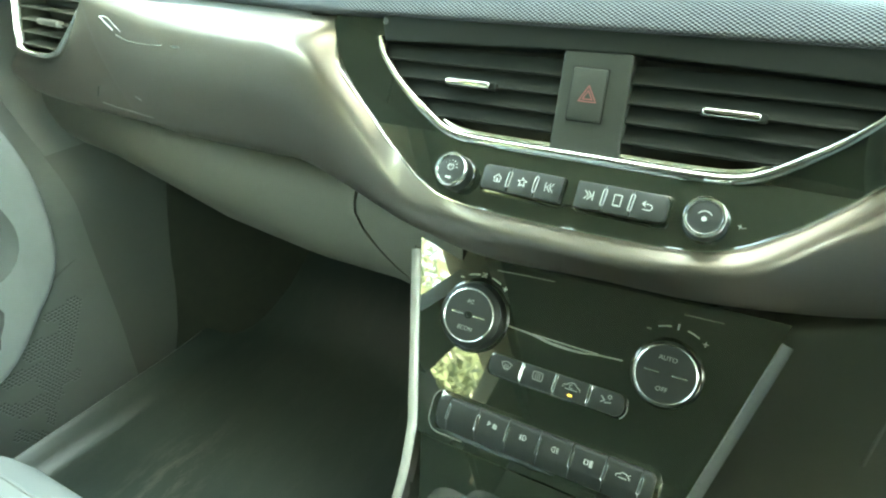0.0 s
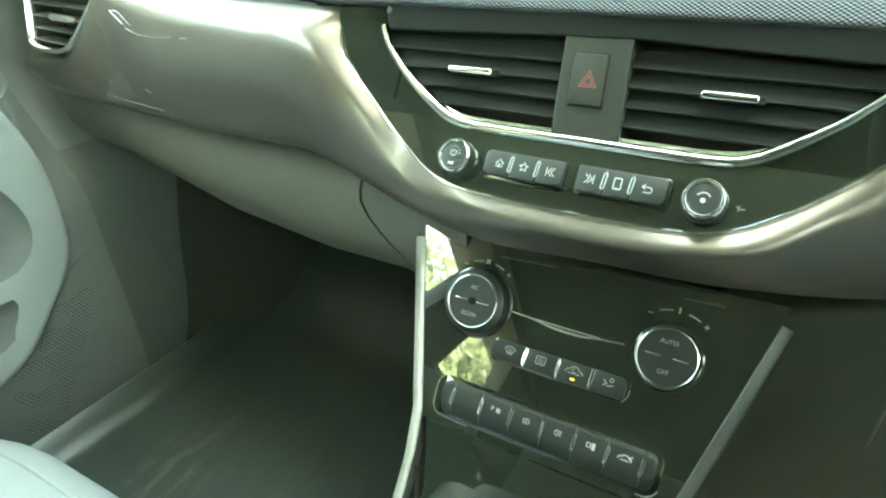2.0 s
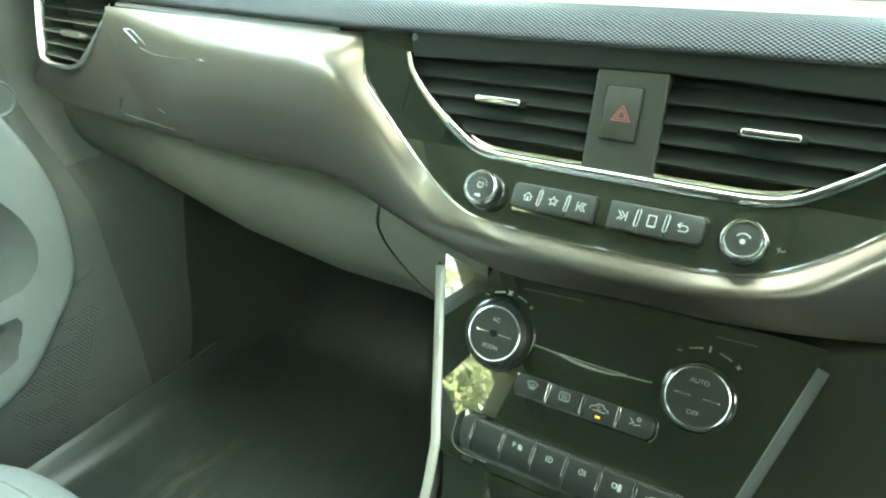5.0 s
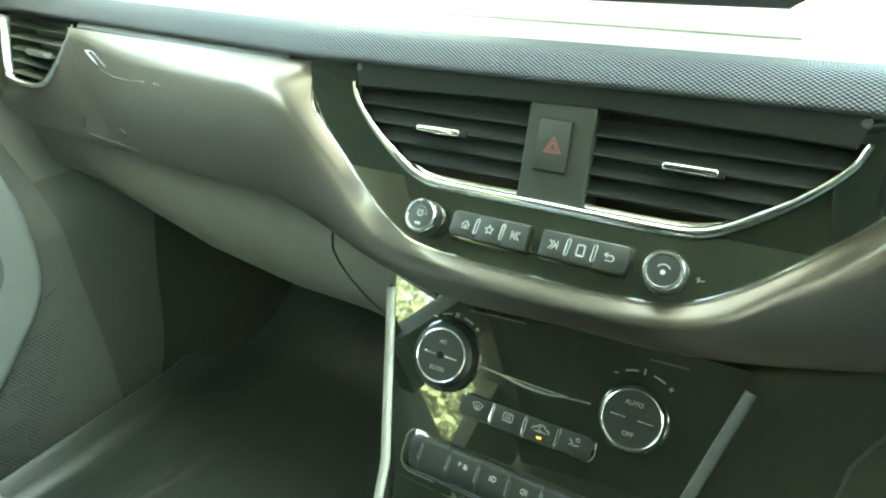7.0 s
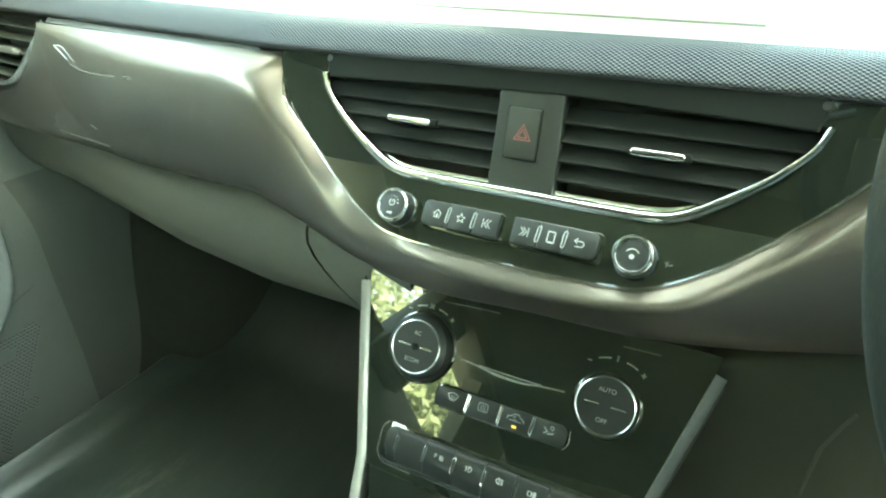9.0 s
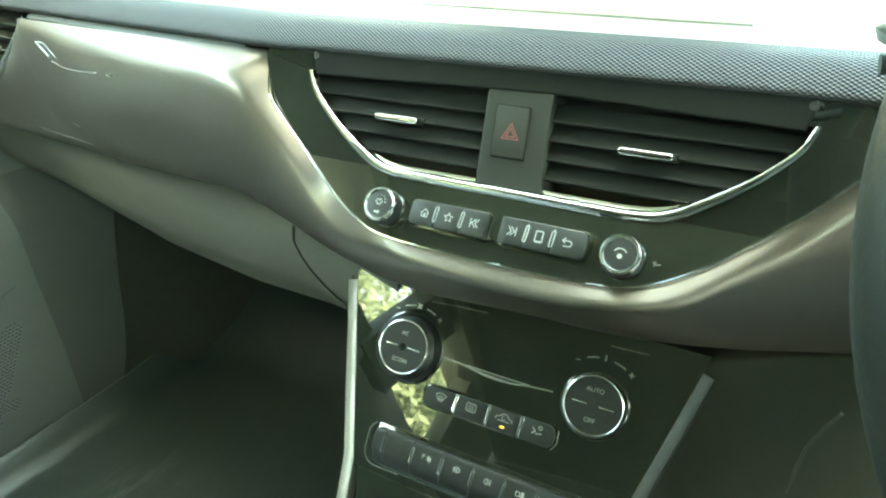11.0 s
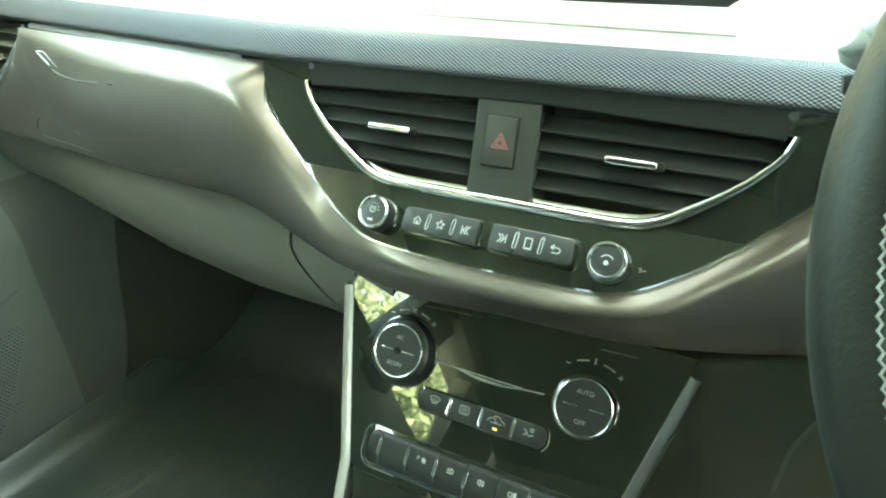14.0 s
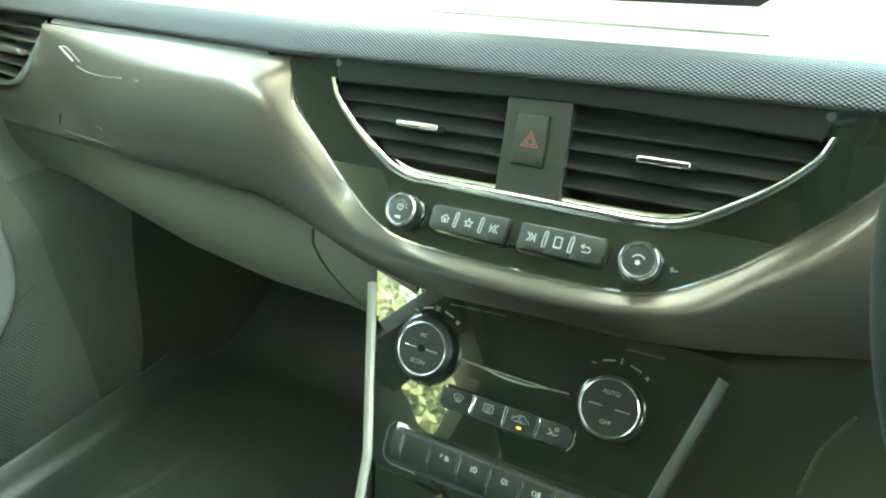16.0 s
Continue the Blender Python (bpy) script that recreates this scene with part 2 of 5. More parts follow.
def slab(bm, outline, w0, w1, b=0.0005, steps=2):
    """A plate with the given outline from height w0 to w1 with a rounded upper edge."""
    n = len(outline)
    area = sum(outline[i][0] * outline[(i + 1) % n][1] - outline[(i + 1) % n][0] * outline[i][1] for i in range(n))
    if area < 0:
        outline = outline[::-1]

    def inset(d):
        out = []
        for i in range(n):
            p0, p1, p2 = Vector(outline[i - 1][:2]), Vector(outline[i][:2]), Vector(outline[(i + 1) % n][:2])
            e1, e2 = (p1 - p0), (p2 - p1)
            if e1.length < 1e-9 or e2.length < 1e-9:
                out.append(p1)
                continue
            e1.normalize(), e2.normalize()
            n1, n2 = Vector((-e1.y, e1.x)), Vector((-e2.y, e2.x))
            s = n1 + n2
            out.append(p1 + s * (d / max(0.35, s.length_squared / 2)) if s.length > 1e-6 else p1)
        return out

    rings = [[bm.verts.new((p[0], p[1], w0)) for p in outline]]
    for k in range(steps + 1):
        a = math.pi / 2 * k / steps
        rings.append([bm.verts.new((p[0], p[1], w1 - b + b * math.sin(a))) for p in inset(b * (1 - math.cos(a)))])
    for a, c in zip(rings, rings[1:]):
        for i in range(n):
            bm.faces.new((a[i], a[(i + 1) % n], c[(i + 1) % n], c[i]))
    bm.faces.new(rings[-1])
    bm.faces.new(rings[0][::-1])


def rounded(cx, cy, w, h, r, n=5):
    pts = []
    for sx, sy, a0 in ((1, 1, 0), (-1, 1, 90), (-1, -1, 180), (1, -1, 270)):
        for k in range(n + 1):
            a = radians(a0 + 90 * k / n)
            pts.append((cx + sx * (w / 2 - r) + r * math.cos(a), cy + sy * (h / 2 - r) + r * math.sin(a)))
    return pts


def lathe(bm, profile, n=48, centre=(0, 0, 0), ripple=None):
    """Turns a profile of (radius, height) about the w axis. ripple: rows to flute, depth, count."""
    rows = []
    for i, (r, w) in enumerate(profile):
        row = []
        for k in range(n):
            rr = r - (ripple[1] * (k % 2) if ripple and i in ripple[0] else 0)
            a = 2 * math.pi * k / n
            row.append((centre[0] + rr * math.cos(a), centre[1] + rr * math.sin(a), centre[2] + w))
        rows.append(row)
    loft(bm, rows, closed=True)


def ribbon(bm, path, profile, taper=None):
    """Sweeps a profile of (side, height) along a path of (u, v); side is to the left of the path's way."""
    rows = []
    n = len(path)
    for i, p in enumerate(path):
        a, b = Vector(path[max(0, i - 1)][:2]), Vector(path[min(n - 1, i + 1)][:2])
        t = (b - a).normalized()
        side = Vector((-t.y, t.x))
        k = taper(i / (n - 1)) if taper else 1.0
        w = p[2] if len(p) > 2 else 0.0
        rows.append([(p[0] + side.x * s * k, p[1] + side.y * s * k, w + h * k) for s, h in profile])
    loft(bm, rows)
    for row in (rows[0], rows[-1]):
        bm.faces.new([bm.verts.new(q) for q in row])


def stroke(bm, pts, width, w=0.0, closed=False):
    """A flat printed line."""
    n = len(pts)
    for i in range(n if closed else n - 1):
        a, b = Vector(pts[i]), Vector(pts[(i + 1) % n])
        d = (b - a)
        if d.length < 1e-9:
            continue
        d.normalize()
        s = Vector((-d.y, d.x)) * width / 2
        a, b = a - d * width / 2, b + d * width / 2
        z = w + 0.00001 * (i % 3)
        bm.faces.new([bm.verts.new((q.x, q.y, z)) for q in (a - s, b - s, b + s, a + s)])


def arc(cx, cy, r, a0, a1, n=12):
    return [(cx + r * math.cos(radians(a0 + (a1 - a0) * k / n)), cy + r * math.sin(radians(a0 + (a1 - a0) * k / n))) for k in range(n + 1)]


def tube(bm, path, r, n=8, squash=1.0):
    rows = []
    m = len(path)
    for i, p in enumerate(path):
        p = Vector(p)
        t = (Vector(path[min(m - 1, i + 1)]) - Vector(path[max(0, i - 1)])).normalized()
        ref = Vector((0, 0, 1)) if abs(t.z) < 0.9 else Vector((0, 1, 0))
        s = t.cross(ref).normalized()
        u = s.cross(t)
        rr = r(i / (m - 1)) if callable(r) else r
        rows.append([p + s * rr * math.cos(2 * math.pi * k / n) + u * rr * squash * math.sin(2 * math.pi * k / n) for k in range(n)])
    grid = loft(bm, rows, closed=True)
    bm.faces.new(grid[0][::-1])
    bm.faces.new(grid[-1])


def box(bm, lo, hi, b=0.0):
    pts = [(lo[0], lo[1]), (hi[0], lo[1]), (hi[0], hi[1]), (lo[0], hi[1])]
    if b:
        pts = rounded((lo[0] + hi[0]) / 2, (lo[1] + hi[1]) / 2, hi[0] - lo[0], hi[1] - lo[1], b, 3)
    slab(bm, pts, lo[2], hi[2], b or 1e-4, 2 if b else 1)


def prism(bm, low, high):
    """A block between two quads of four points."""
    a, b = [bm.verts.new(p) for p in low], [bm.verts.new(p) for p in high]
    for i in range(4):
        bm.faces.new((a[i], a[(i + 1) % 4], b[(i + 1) % 4], b[i]))
    bm.faces.new(a[::-1])
    bm.faces.new(b)


def letters(text, size, u, v, w, m, parent, mat, name="lettering", turn=0.0):
    curve = bpy.data.curves.new("text", "FONT")
    curve.body, curve.size, curve.align_x, curve.align_y = text, size, "CENTER", "CENTER"
    ob = new("text", curve)
    bpy.context.view_layer.update()
    mesh = bpy.data.meshes.new_from_object(ob.evaluated_get(bpy.context.evaluated_depsgraph_get()))
    bpy.data.objects.remove(ob)
    bpy.data.curves.remove(curve)
    mesh.transform(m @ Matrix.Translation((u, v, w)) @ Matrix.Rotation(radians(turn), 4, "Z"))
    mesh.materials.clear()
    mesh.materials.append(mat)
    made = new(name, mesh)
    made.parent = parent
    return made


def sloped(y, z, dy, dz):
    """Local axes of a sloping panel: u to the car's right, v up the slope, w out of it."""
    up = Vector((0, dy, dz)).normalized()
    out = Vector((0, -up.z, up.y))
    return Matrix(((1, 0, 0, 0), (0, up.y, out.y, y), (0, up.z, out.z, z), (0, 0, 0, 1)))


VENT = sloped(0.015, 0.143, 0.32, 1)        # face of the air vents
AUDIO = sloped(0.0145, 0.143, 0.75, 1)      # face with the audio keys
CLIMATE = sloped(0.0096, -0.0071, 0.552, 0.834)


def face_y(z):
    """Depth of the centre fascia at a height."""
    d = z - 0.143
    return 0.015 + 0.535 * d - 0.215 * (math.sqrt(d * d + 0.002 ** 2) - 0.002)


def plan_y(x):
    """Depth of the passenger side of the dash across the car."""
    return 0.0324 + 0.135 * (-x - 0.2087)


# ---- dashboard ----
EDGE_LEFT = [(.2140, .2128), (.2126, .2058), (.2098, .1960), (.2066, .1845), (.2008, .1758), (.1890, .1636), (.180, .1556), (.169, .146), (.1555, .1365), (.138, .1262), (.121, .1168), (.1055, .1103), (.0915, .1062), (.0705, .1040), (.042, .1032)]
EDGE_RIGHT = [(0, .1030), (.045, .1038), (.076, .105), (.094, .108), (.111, .114), (.133, .1262), (.150, .138), (.1625, .1487), (.173, .158), (.186, .171), (.198, .186), (.204, .198), (.206, .2130)]
OUTLINE = [(-x, z) for x, z in EDGE_LEFT] + EDGE_RIGHT
CHALF = [(0, .1415), (.05, .1413), (.086, .142), (.103, .1455), (.119, .154), (.1435, .171), (.1625, .1895), (.169, .203)]
CHROME_LINE = [(-x, z) for x, z in CHALF[:0:-1]] + CHALF


def outer_lift(x, z):
    """How far the beam's edge stands proud of the fascia on the passenger's side, leaning back at its top."""
    k = max(0.0, min(1.0, (-x - .165) / .038)) * max(0.0, min(1.0, (z - .150) / .03))
    top = max(0.0, min(1.0, (z - .186) / .026)) if x < -.16 else 0.0
    return .0020 * k * k * (3 - 2 * k) - .0070 * top * top * (3 - 2 * top)


def on_face(x, z, lift=0.0):
    s = 0.32 if z > 0.143 else 0.75
    k = lift / math.hypot(1, s)
    return Vector((x, face_y(z) - k, z + s * k))


dashboard = thing("dashboard", "dark grey car dashboard with satin silver trim", "dashboard")


def front_edge(x):
    """Depth of the pad's front edge."""
    left = plan_y(x) + 0.003
    if x > -0.16:
        return 0.036
    k = min(1, (-0.16 - x) / 0.1)
    return 0.036 * (1 - k) + left * k


xs = [-0.90 + 1.55 * i / 90 for i in range(91)]
LIP = [(.032, .2115), (.012, .2130), (.003, .2160), (-.001, .2200), (.001, .2245), (.005, .2298), (.0095, .2342), (.016, .2375), (.026, .2395)]
bm = bmesh.new()
rows = []
profile = stations([(0, d, z) for d, z in LIP], 3)
for p in profile:
    rows.append([(x, front_edge(x) + p.y, p.z) for x in xs])
loft(bm, rows, uv=True)
part("pad", bm, PAD, dashboard, "grey grained soft pad", sharp=60)
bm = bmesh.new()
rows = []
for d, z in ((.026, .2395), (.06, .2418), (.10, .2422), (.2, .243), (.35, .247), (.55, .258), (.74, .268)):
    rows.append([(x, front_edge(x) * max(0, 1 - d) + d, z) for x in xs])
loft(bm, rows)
part("top_cover", bm, DASH_TOP, dashboard, "dash top in pale grey that carries its bright daylight", sharp=60)
# Glare is put into this seam: pale, and thinner towards the left.
bm = bmesh.new()
ribbon(bm, spline([(-.150, .1275), (-.116, .121), (-.05, .116), (.01, .1128), (.07, .1085), (.110, .1068), (.1235, .1066)], 40), [(-.0007, -.002), (-.0007, .0007), (.0007, .0007), (.0007, -.002)], taper=lambda f: .45 + .55 * f)
part("seam", bm, LEATHER, dashboard, m=Matrix.Translation((0, 0, 0.2430)))

# satin silver beam: upper edge, crease and chin, from the passenger's end to the driver's side
UPPER = [(-.86, .120, .118), (-.80, .112, .1185), (-.742, .105, .123), (-.685, .097, .150), (-.6240, .0888, .2035), (-.6060, .0862, .2092), (-.47, .068, .2105), (-.33, .049, .2120), (-.242, .0415, .2133)]
UPPER += [(x, face_y(z) + 0.001 - outer_lift(x, z), z) for x, z in ((-.2140, .2128), (-.2126, .2052), (-.2092, .1937), (-.1834, .1608), (-.133, .126), (-.094, .108), (-.045, .104), (.03, .104), (.076, .105), (.111, .114), (.157, .1440), (.192, .179), (.216, .2130))]
CREASE = [(-.8600, .1130, .1120), (-.8000, .1040, .1120), (-.7395, .0995, .1200), (-.6810, .0915, .1490), (-.6195, .0845, .2005), (-.5990, .0795, .2052), (-.4610, .0500, .1988), (-.3416, .0335, .2017), (-.2836, .0245, .2019), (-.2506, .0170, .1993), (-.2347, .0145, .1938), (-.2192, .0125, .1844),
          (-.1893, .0105, .1536), (-.1400, -.0035, .1134), (-.1005, -.0142, .0980), (-.0444, -.0225, .0949), (.0307, -.0240, .0926), (.0786, -.0235, .0974), (.1184, -.0170, .1066), (.1574, .0040, .1320), (.2002, .0230, .1608), (.2380, .0370, .1910)]
CHIN = [(-.8600, .1100, .0830), (-.8000, .0980, .0730), (-.7200, .0870, .0720), (-.6200, .0780, .0722), (-.5600, .0750, .0722), (-.5300, .0710, .0724), (-.4479, .0560, .0755), (-.3445, .0370, .0845), (-.3025, .0280, .0888), (-.2736, .0225, .0926), (-.2521, .0185, .0929), (-.2284, .0135, .0901),
        (-.1946, .0070, .0835), (-.1484, -.0035, .0751), (-.1103, -.0095, .0697), (-.0541, -.0115, .0632), (.0254, -.0115, .0679), (.0799, -.0105, .0685), (.1215, -.0060, .0705), (.1600, .0080, .0690), (.1960, .0190, .0720), (.2350, .0260, .0780)]
SWELL = [.010, .010, .012, .018, .024, .026, .028, .026, .021, .018, .016, .014, .012, .009, .005, .003, .002, .003, .005, .007, .010, .012]      # how far the front bulges
HOLLOW = [0, 0, 0, 0, 0, 0, 0, 0, -.0003, -.0008, -.0008, -.0004, .0001, .0003, .0003, .0003, .0003, .0003, .0003, .0003, .0003, .0003]     # cove between the edge and the crease
SOFT = [.004, .004, .003, .003, .003, .005, .010, .012, .013, .012, .010, .0070, .0045, .0050, .0055, .0055, .0055, .0050, .0055, .0090, .014, .016]      # rounding of the crease


def bend(a, k, c, n):
    """Points on a curve from a to c that leans towards k, without its last."""
    return [a.lerp(k, i / n).lerp(k.lerp(c, i / n), i / n) for i in range(n)]


u, r, l, sizes = (stations(c, 8) for c in (UPPER, CREASE, CHIN, [(a, b, c) for a, b, c in zip(SWELL, SOFT, HOLLOW)]))
rim = spline([(x, 0, z) for x, z in OUTLINE], 900)
for i in range(82, 162):                              # the beam's edge follows the fascia's outline
    q = min(rim, key=lambda p: (p.x - u[i].x) ** 2 + (p.z - u[i].z) ** 2)
    u[i] = Vector((q.x, face_y(q.z) + 0.001 - outer_lift(q.x, q.z), q.z))
rows = []
for a, c, e, size in zip(u, r, l, sizes):
    swell = c.lerp(e, 0.46) + Vector((0, -.94, .20)) * size.x
    first = c + (a - c).normalized() * min(size.y, .6 * (a - c).length)
    second = c + (swell - c).normalized() * min(size.y, .6 * (swell - c).length)
    third = e + (swell - e).normalized() * min((.012 if c.x < -.09 else .005 + .010 * max(0.0, min(1.0, (c.x - .05) / .06))), .4 * (swell - e).length)
    under = e + Vector((0, .012 if c.x < -.09 else .010, -.0035))
    row = bend(a, a.lerp(first, .5) + Vector((0, .6, -.8)) * (size.z * 2 - .0006), first, 5) + bend(first, c, second, 8) + bend(second, second.lerp(third, .5).lerp(swell, .8), third, 12)
    rows.append(row + bend(third, e, under, 6) + [under, e + Vector((0, .05, .004))])
bm = bmesh.new()
loft(bm, rows)
corner = [v for v in bm.verts if not v.is_boundary and -.295 < v.co.x < -.185 and v.co.z > .152]
for _ in range(16):                                   # rounds the beam's inner upper corner
    bmesh.ops.smooth_vert(bm, verts=corner, factor=.5, use_axis_x=True, use_axis_y=True, use_axis_z=True)
beam_tree = BVHTree.FromBMesh(bm)


def on_beam(x, z):
    """The place on the beam's front at a width and height."""
    return beam_tree.ray_cast(Vector((x, -.4, z)), Vector((0, 1, 0)))[0]


part("silver_trim", bm, SILVER, dashboard, "satin silver trim beam sweeping below the vents", sharp=70)
# Thin chrome lines draw the glints of a reflection in the clear coat.
for thick, line in ((.0004, ((-.565, .1908), (-.5459, .1916), (-.530, .1860), (-.5146, .1798))), (.0008, ((-.565, .1908), (-.548, .1850), (-.5333, .1799))), (.0008, ((-.5266, .1761), (-.514, .1742), (-.4994, .1726))),
                    (.0005, ((-.4994, .1726), (-.4645, .1736), (-.4295, .1764))), (.0007, ((-.447, .1748), (-.4295, .1764))), (.0012, ((-.413, .1769), (-.399, .1776)))):
    bm = bmesh.new()
    tube(bm, spline([on_beam(x, z) for x, z in line], 14), lambda f, r=thick: r * (.35 + .65 * math.sin(math.pi * min(.85, .15 + .8 * f))), 6)
    part("glint_scratch", bm, CHROME, dashboard, "fine bright glint drawn on the silver paint")
bm = bmesh.new()
tube(bm, spline([(x, face_y(z) - 0.0010 - outer_lift(x, z), z + 0.0006) for x, z in OUTLINE], 160), 0.0006, 6)
part("piping", bm, CHROME, dashboard, "thin chrome edge line")

# Added strip: lightens the black gap between the pad and the beam.
bm = bmesh.new()
loft(bm, [[(x, plan_y(x) + d, z) for x in [-.60 + .36 * i / 24 for i in range(25)]] for d, z in ((.0012, .2108), (.0050, .2142), (.0100, .2172))])
part("gap_lightener", bm, MID, dashboard, "added grey strip that lightens the gap under the pad", sharp=60)

# backing that closes the dash behind the trims
bm = bmesh.new()
prism(bm, [(-.88, .17, .01), (.75, .17, .01), (.75, .72, .03), (-.88, .72, .03)], [(-.88, .16, .205), (.75, .10, .205), (.75, .74, .262), (-.88, .74, .262)])
part("core", bm, VOID, dashboard)

# glove box lid and the fixed panel beside it
def lower_rows(x0, x1, n, left_cut=None, right_cut=None):
    prof = ((.060, .105), (.046, .085), (.027, .064), (.015, .038), (.017, -.005), (.030, -.035), (.052, -.058), (.10, -.07), (.40, -.066))
    rows = []
    for d, z in stations([(0, a, c) for a, c in prof], 3) and [(q.y, q.z) for q in stations([(0, a, c) for a, c in prof], 3)]:
        row = []
        for i in range(n + 1):
            f = i / n
            a = left_cut(z) if left_cut else x0
            c = right_cut(z) if right_cut else x1
            x = a + (c - a) * f
            drop = 0.028 * max(0.0, min(1.0, (-x - 0.48) / 0.25)) + 0.012 * max(0.0, 1 - abs(x + 0.20) / 0.12)
            zz = z + (drop if z < 0.03 else 0) * min(1.0, (0.03 - z) / 0.08 if z < 0.03 else 0)
            row.append((x, plan_y(x) + d, zz))
        rows.append(row)
    return rows


def cut(z):
    """The curved gap at the glove box lid's inner end."""
    return -0.225 + 0.048 * max(0.0, min(1.25, (0.042 - z) / 0.06)) ** 1.3


glovebox = thing("glove_box", "closed warm grey glove box under the dash", "glove box")
bm = bmesh.new()
loft(bm, lower_rows(-.90, 0, 48, right_cut=lambda z: cut(z) - 0.0018))
part("lid", bm, LOWER, glovebox, "smooth warm grey lid", sharp=60)
# The last, short satin line draws a glint at the latch's upper end.
for name, mat, thick, line, label in (("latch", SATIN, .0006, ((-.6129, .0888), (-.590, .0868), (-.5664, .0856), (-.535, .0860), (-.5055, .0874)), "thin bright latch edge"),
                                      ("latch_gap", MID, .0009, ((-.605, .1100), (-.610, .1085), (-.613, .1044), (-.6184, .0963)), "dark finger gap of the latch"),
                                      ("latch_glint", SATIN, .0007, ((-.5257, .1097), (-.514, .1072)), "")):
    bm = bmesh.new()
    tube(bm, spline([on_beam(x, z) for x, z in line], 12), thick, 6)
    part(name, bm, mat, glovebox, label)
bm = bmesh.new()
loft(bm, lower_rows(0, -.10, 14, left_cut=lambda z: cut(z) + 0.0018))
part("lower_panel", bm, LOWER, dashboard, "warm grey lower panel", sharp=60)
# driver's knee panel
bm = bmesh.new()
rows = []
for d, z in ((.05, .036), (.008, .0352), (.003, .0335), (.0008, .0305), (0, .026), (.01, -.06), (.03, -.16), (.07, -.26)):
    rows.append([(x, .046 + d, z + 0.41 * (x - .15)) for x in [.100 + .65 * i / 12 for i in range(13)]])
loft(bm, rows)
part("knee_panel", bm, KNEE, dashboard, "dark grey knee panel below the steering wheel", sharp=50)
bm = bmesh.new()
tube(bm, [(.226, .0455, .018), (.221, .0458, .005), (.214, .0480, -.02), (.212, .054, -.07)], 0.0014, 6)
part("panel_gap", bm, VOID, dashboard)

# ---- centre fascia with air vents ----
fascia = thing("centre_fascia", "gloss black centre fascia with chrome-edged air vents", "fascia panel")
outer = spline([(x - 1.2 * max(0.0, outer_lift(x, z)), 0, z) for x, z in OUTLINE], 140)
inner = spline([(x, 0, z) for x, z in CHROME_LINE], 140)
bm = bmesh.new()
loft(bm, [[a.lerp(c, k / 12) for a, c in zip(outer, inner)] for k in range(13)])
bmesh.ops.bisect_plane(bm, geom=bm.verts[:] + bm.edges[:] + bm.faces[:], plane_co=(0, 0, .143), plane_no=(0, 0, 1), dist=1e-6)
for v in bm.verts:
    v.co.y = .0153 + (.32 if v.co.z > .143 else .75) * (v.co.z - .143)
part("panel", bm, GLOSS, fascia, "gloss black panel", sharp=15)
# upper corners beside the vents and the strip over them
for s in (-1, 1):
    bm = bmesh.new()
    loft(bm, [[on_face(s * x, z, -.0012) for x in (.2130, .190, .160)] for z in (.2035, .210, .2165)])
    part("corner", bm, GLOSS, fascia)
    bm = bmesh.new()
    lathe(bm, [(.0001, .0022), (.0022, .0022), (.0030, .0012), (.0032, -.002)], 20, (s * .1640, 0.0740, 0))
    part("clip", bm, DARK, fascia, "small round clip", m=VENT)


def chrome_u(v, gap=0.0):
    """Half width of the vent opening at a height up its face."""
    z = 0.143 + v * 0.9524
    for (x0, z0), (x1, z1) in zip(CHALF[2:], CHALF[3:]):
        if z <= z1:
            return x0 + (x1 - x0) * max(0, (z - z0) / (z1 - z0)) - gap
    return CHALF[-1][0] - gap


def to_vent(x, z, w=0.0):
    return (x, (z - 0.143) / 0.9524, w)


path = [to_vent(q.x, q.z) for q in inner]
bm = bmesh.new()
ribbon(bm, path, [(-.0036, -.004), (-.0036, .0010), (-.0028, .0022), (-.0010, .0032), (.0012, .0034), (.0028, .0024), (.0034, .0008), (.0034, -.006)], taper=lambda f: 0.62 + 0.45 * min(1, 6 * min(f, 1 - f)) ** 1.5 - 0.07)
part("chrome_surround", bm, CHROME, fascia, "polished chrome strip round the vents", m=VENT, sharp=50)
bm = bmesh.new()
ribbon(bm, [(p[0], p[1] + 0.0052, -0.0030) for p in path[30:-30]], [(-.0016, -.004), (-.0014, .0006), (-.0002, .0014), (.0010, .0008), (.0014, -.004)], taper=lambda f: min(1, 0.2 + 14 * min(f, 1 - f)))
part("inner_ledge", bm, CHROME, fascia, "polished inner ledge", m=VENT, sharp=50)
# recess walls behind the opening
bm = bmesh.new()
ring = [(p[0], p[1]) for p in path] + [(.12, .0705), (.05, .0705), (-.05, .0705), (-.12, .0705)]
loft(bm, [[(a, c, -.0045) for a, c in ring], [(a * .97, .035 + (c - .035) * .93, -.030) for a, c in ring]], closed=True)
bm.faces.new([bm.verts.new((a * .97, .035 + (c - .035) * .93, -.030)) for a, c in ring])
part("recess", bm, DUCT, fascia, m=VENT)
bm = bmesh.new()
slab(bm, [(-.163, .0600), (-.0225, .0640), (.0200, .0648), (.163, .0600), (.1655, .0690), (.1655, .088), (-.1655, .088), (-.1655, .0690)], -.02, .0020, .0012)
part("upper_rail", bm, LOUVER, fascia, "matt dark rail over the vents", m=VENT, sharp=15)
bm = bmesh.new()
slab(bm, [(-.0232, .001), (.0236, .001), (.0215, .072), (-.0230, .072)], -.03, .0012, .0012)
part("centre_post", bm, POST, fascia, "matt grey post between the vents", m=VENT, sharp=15)

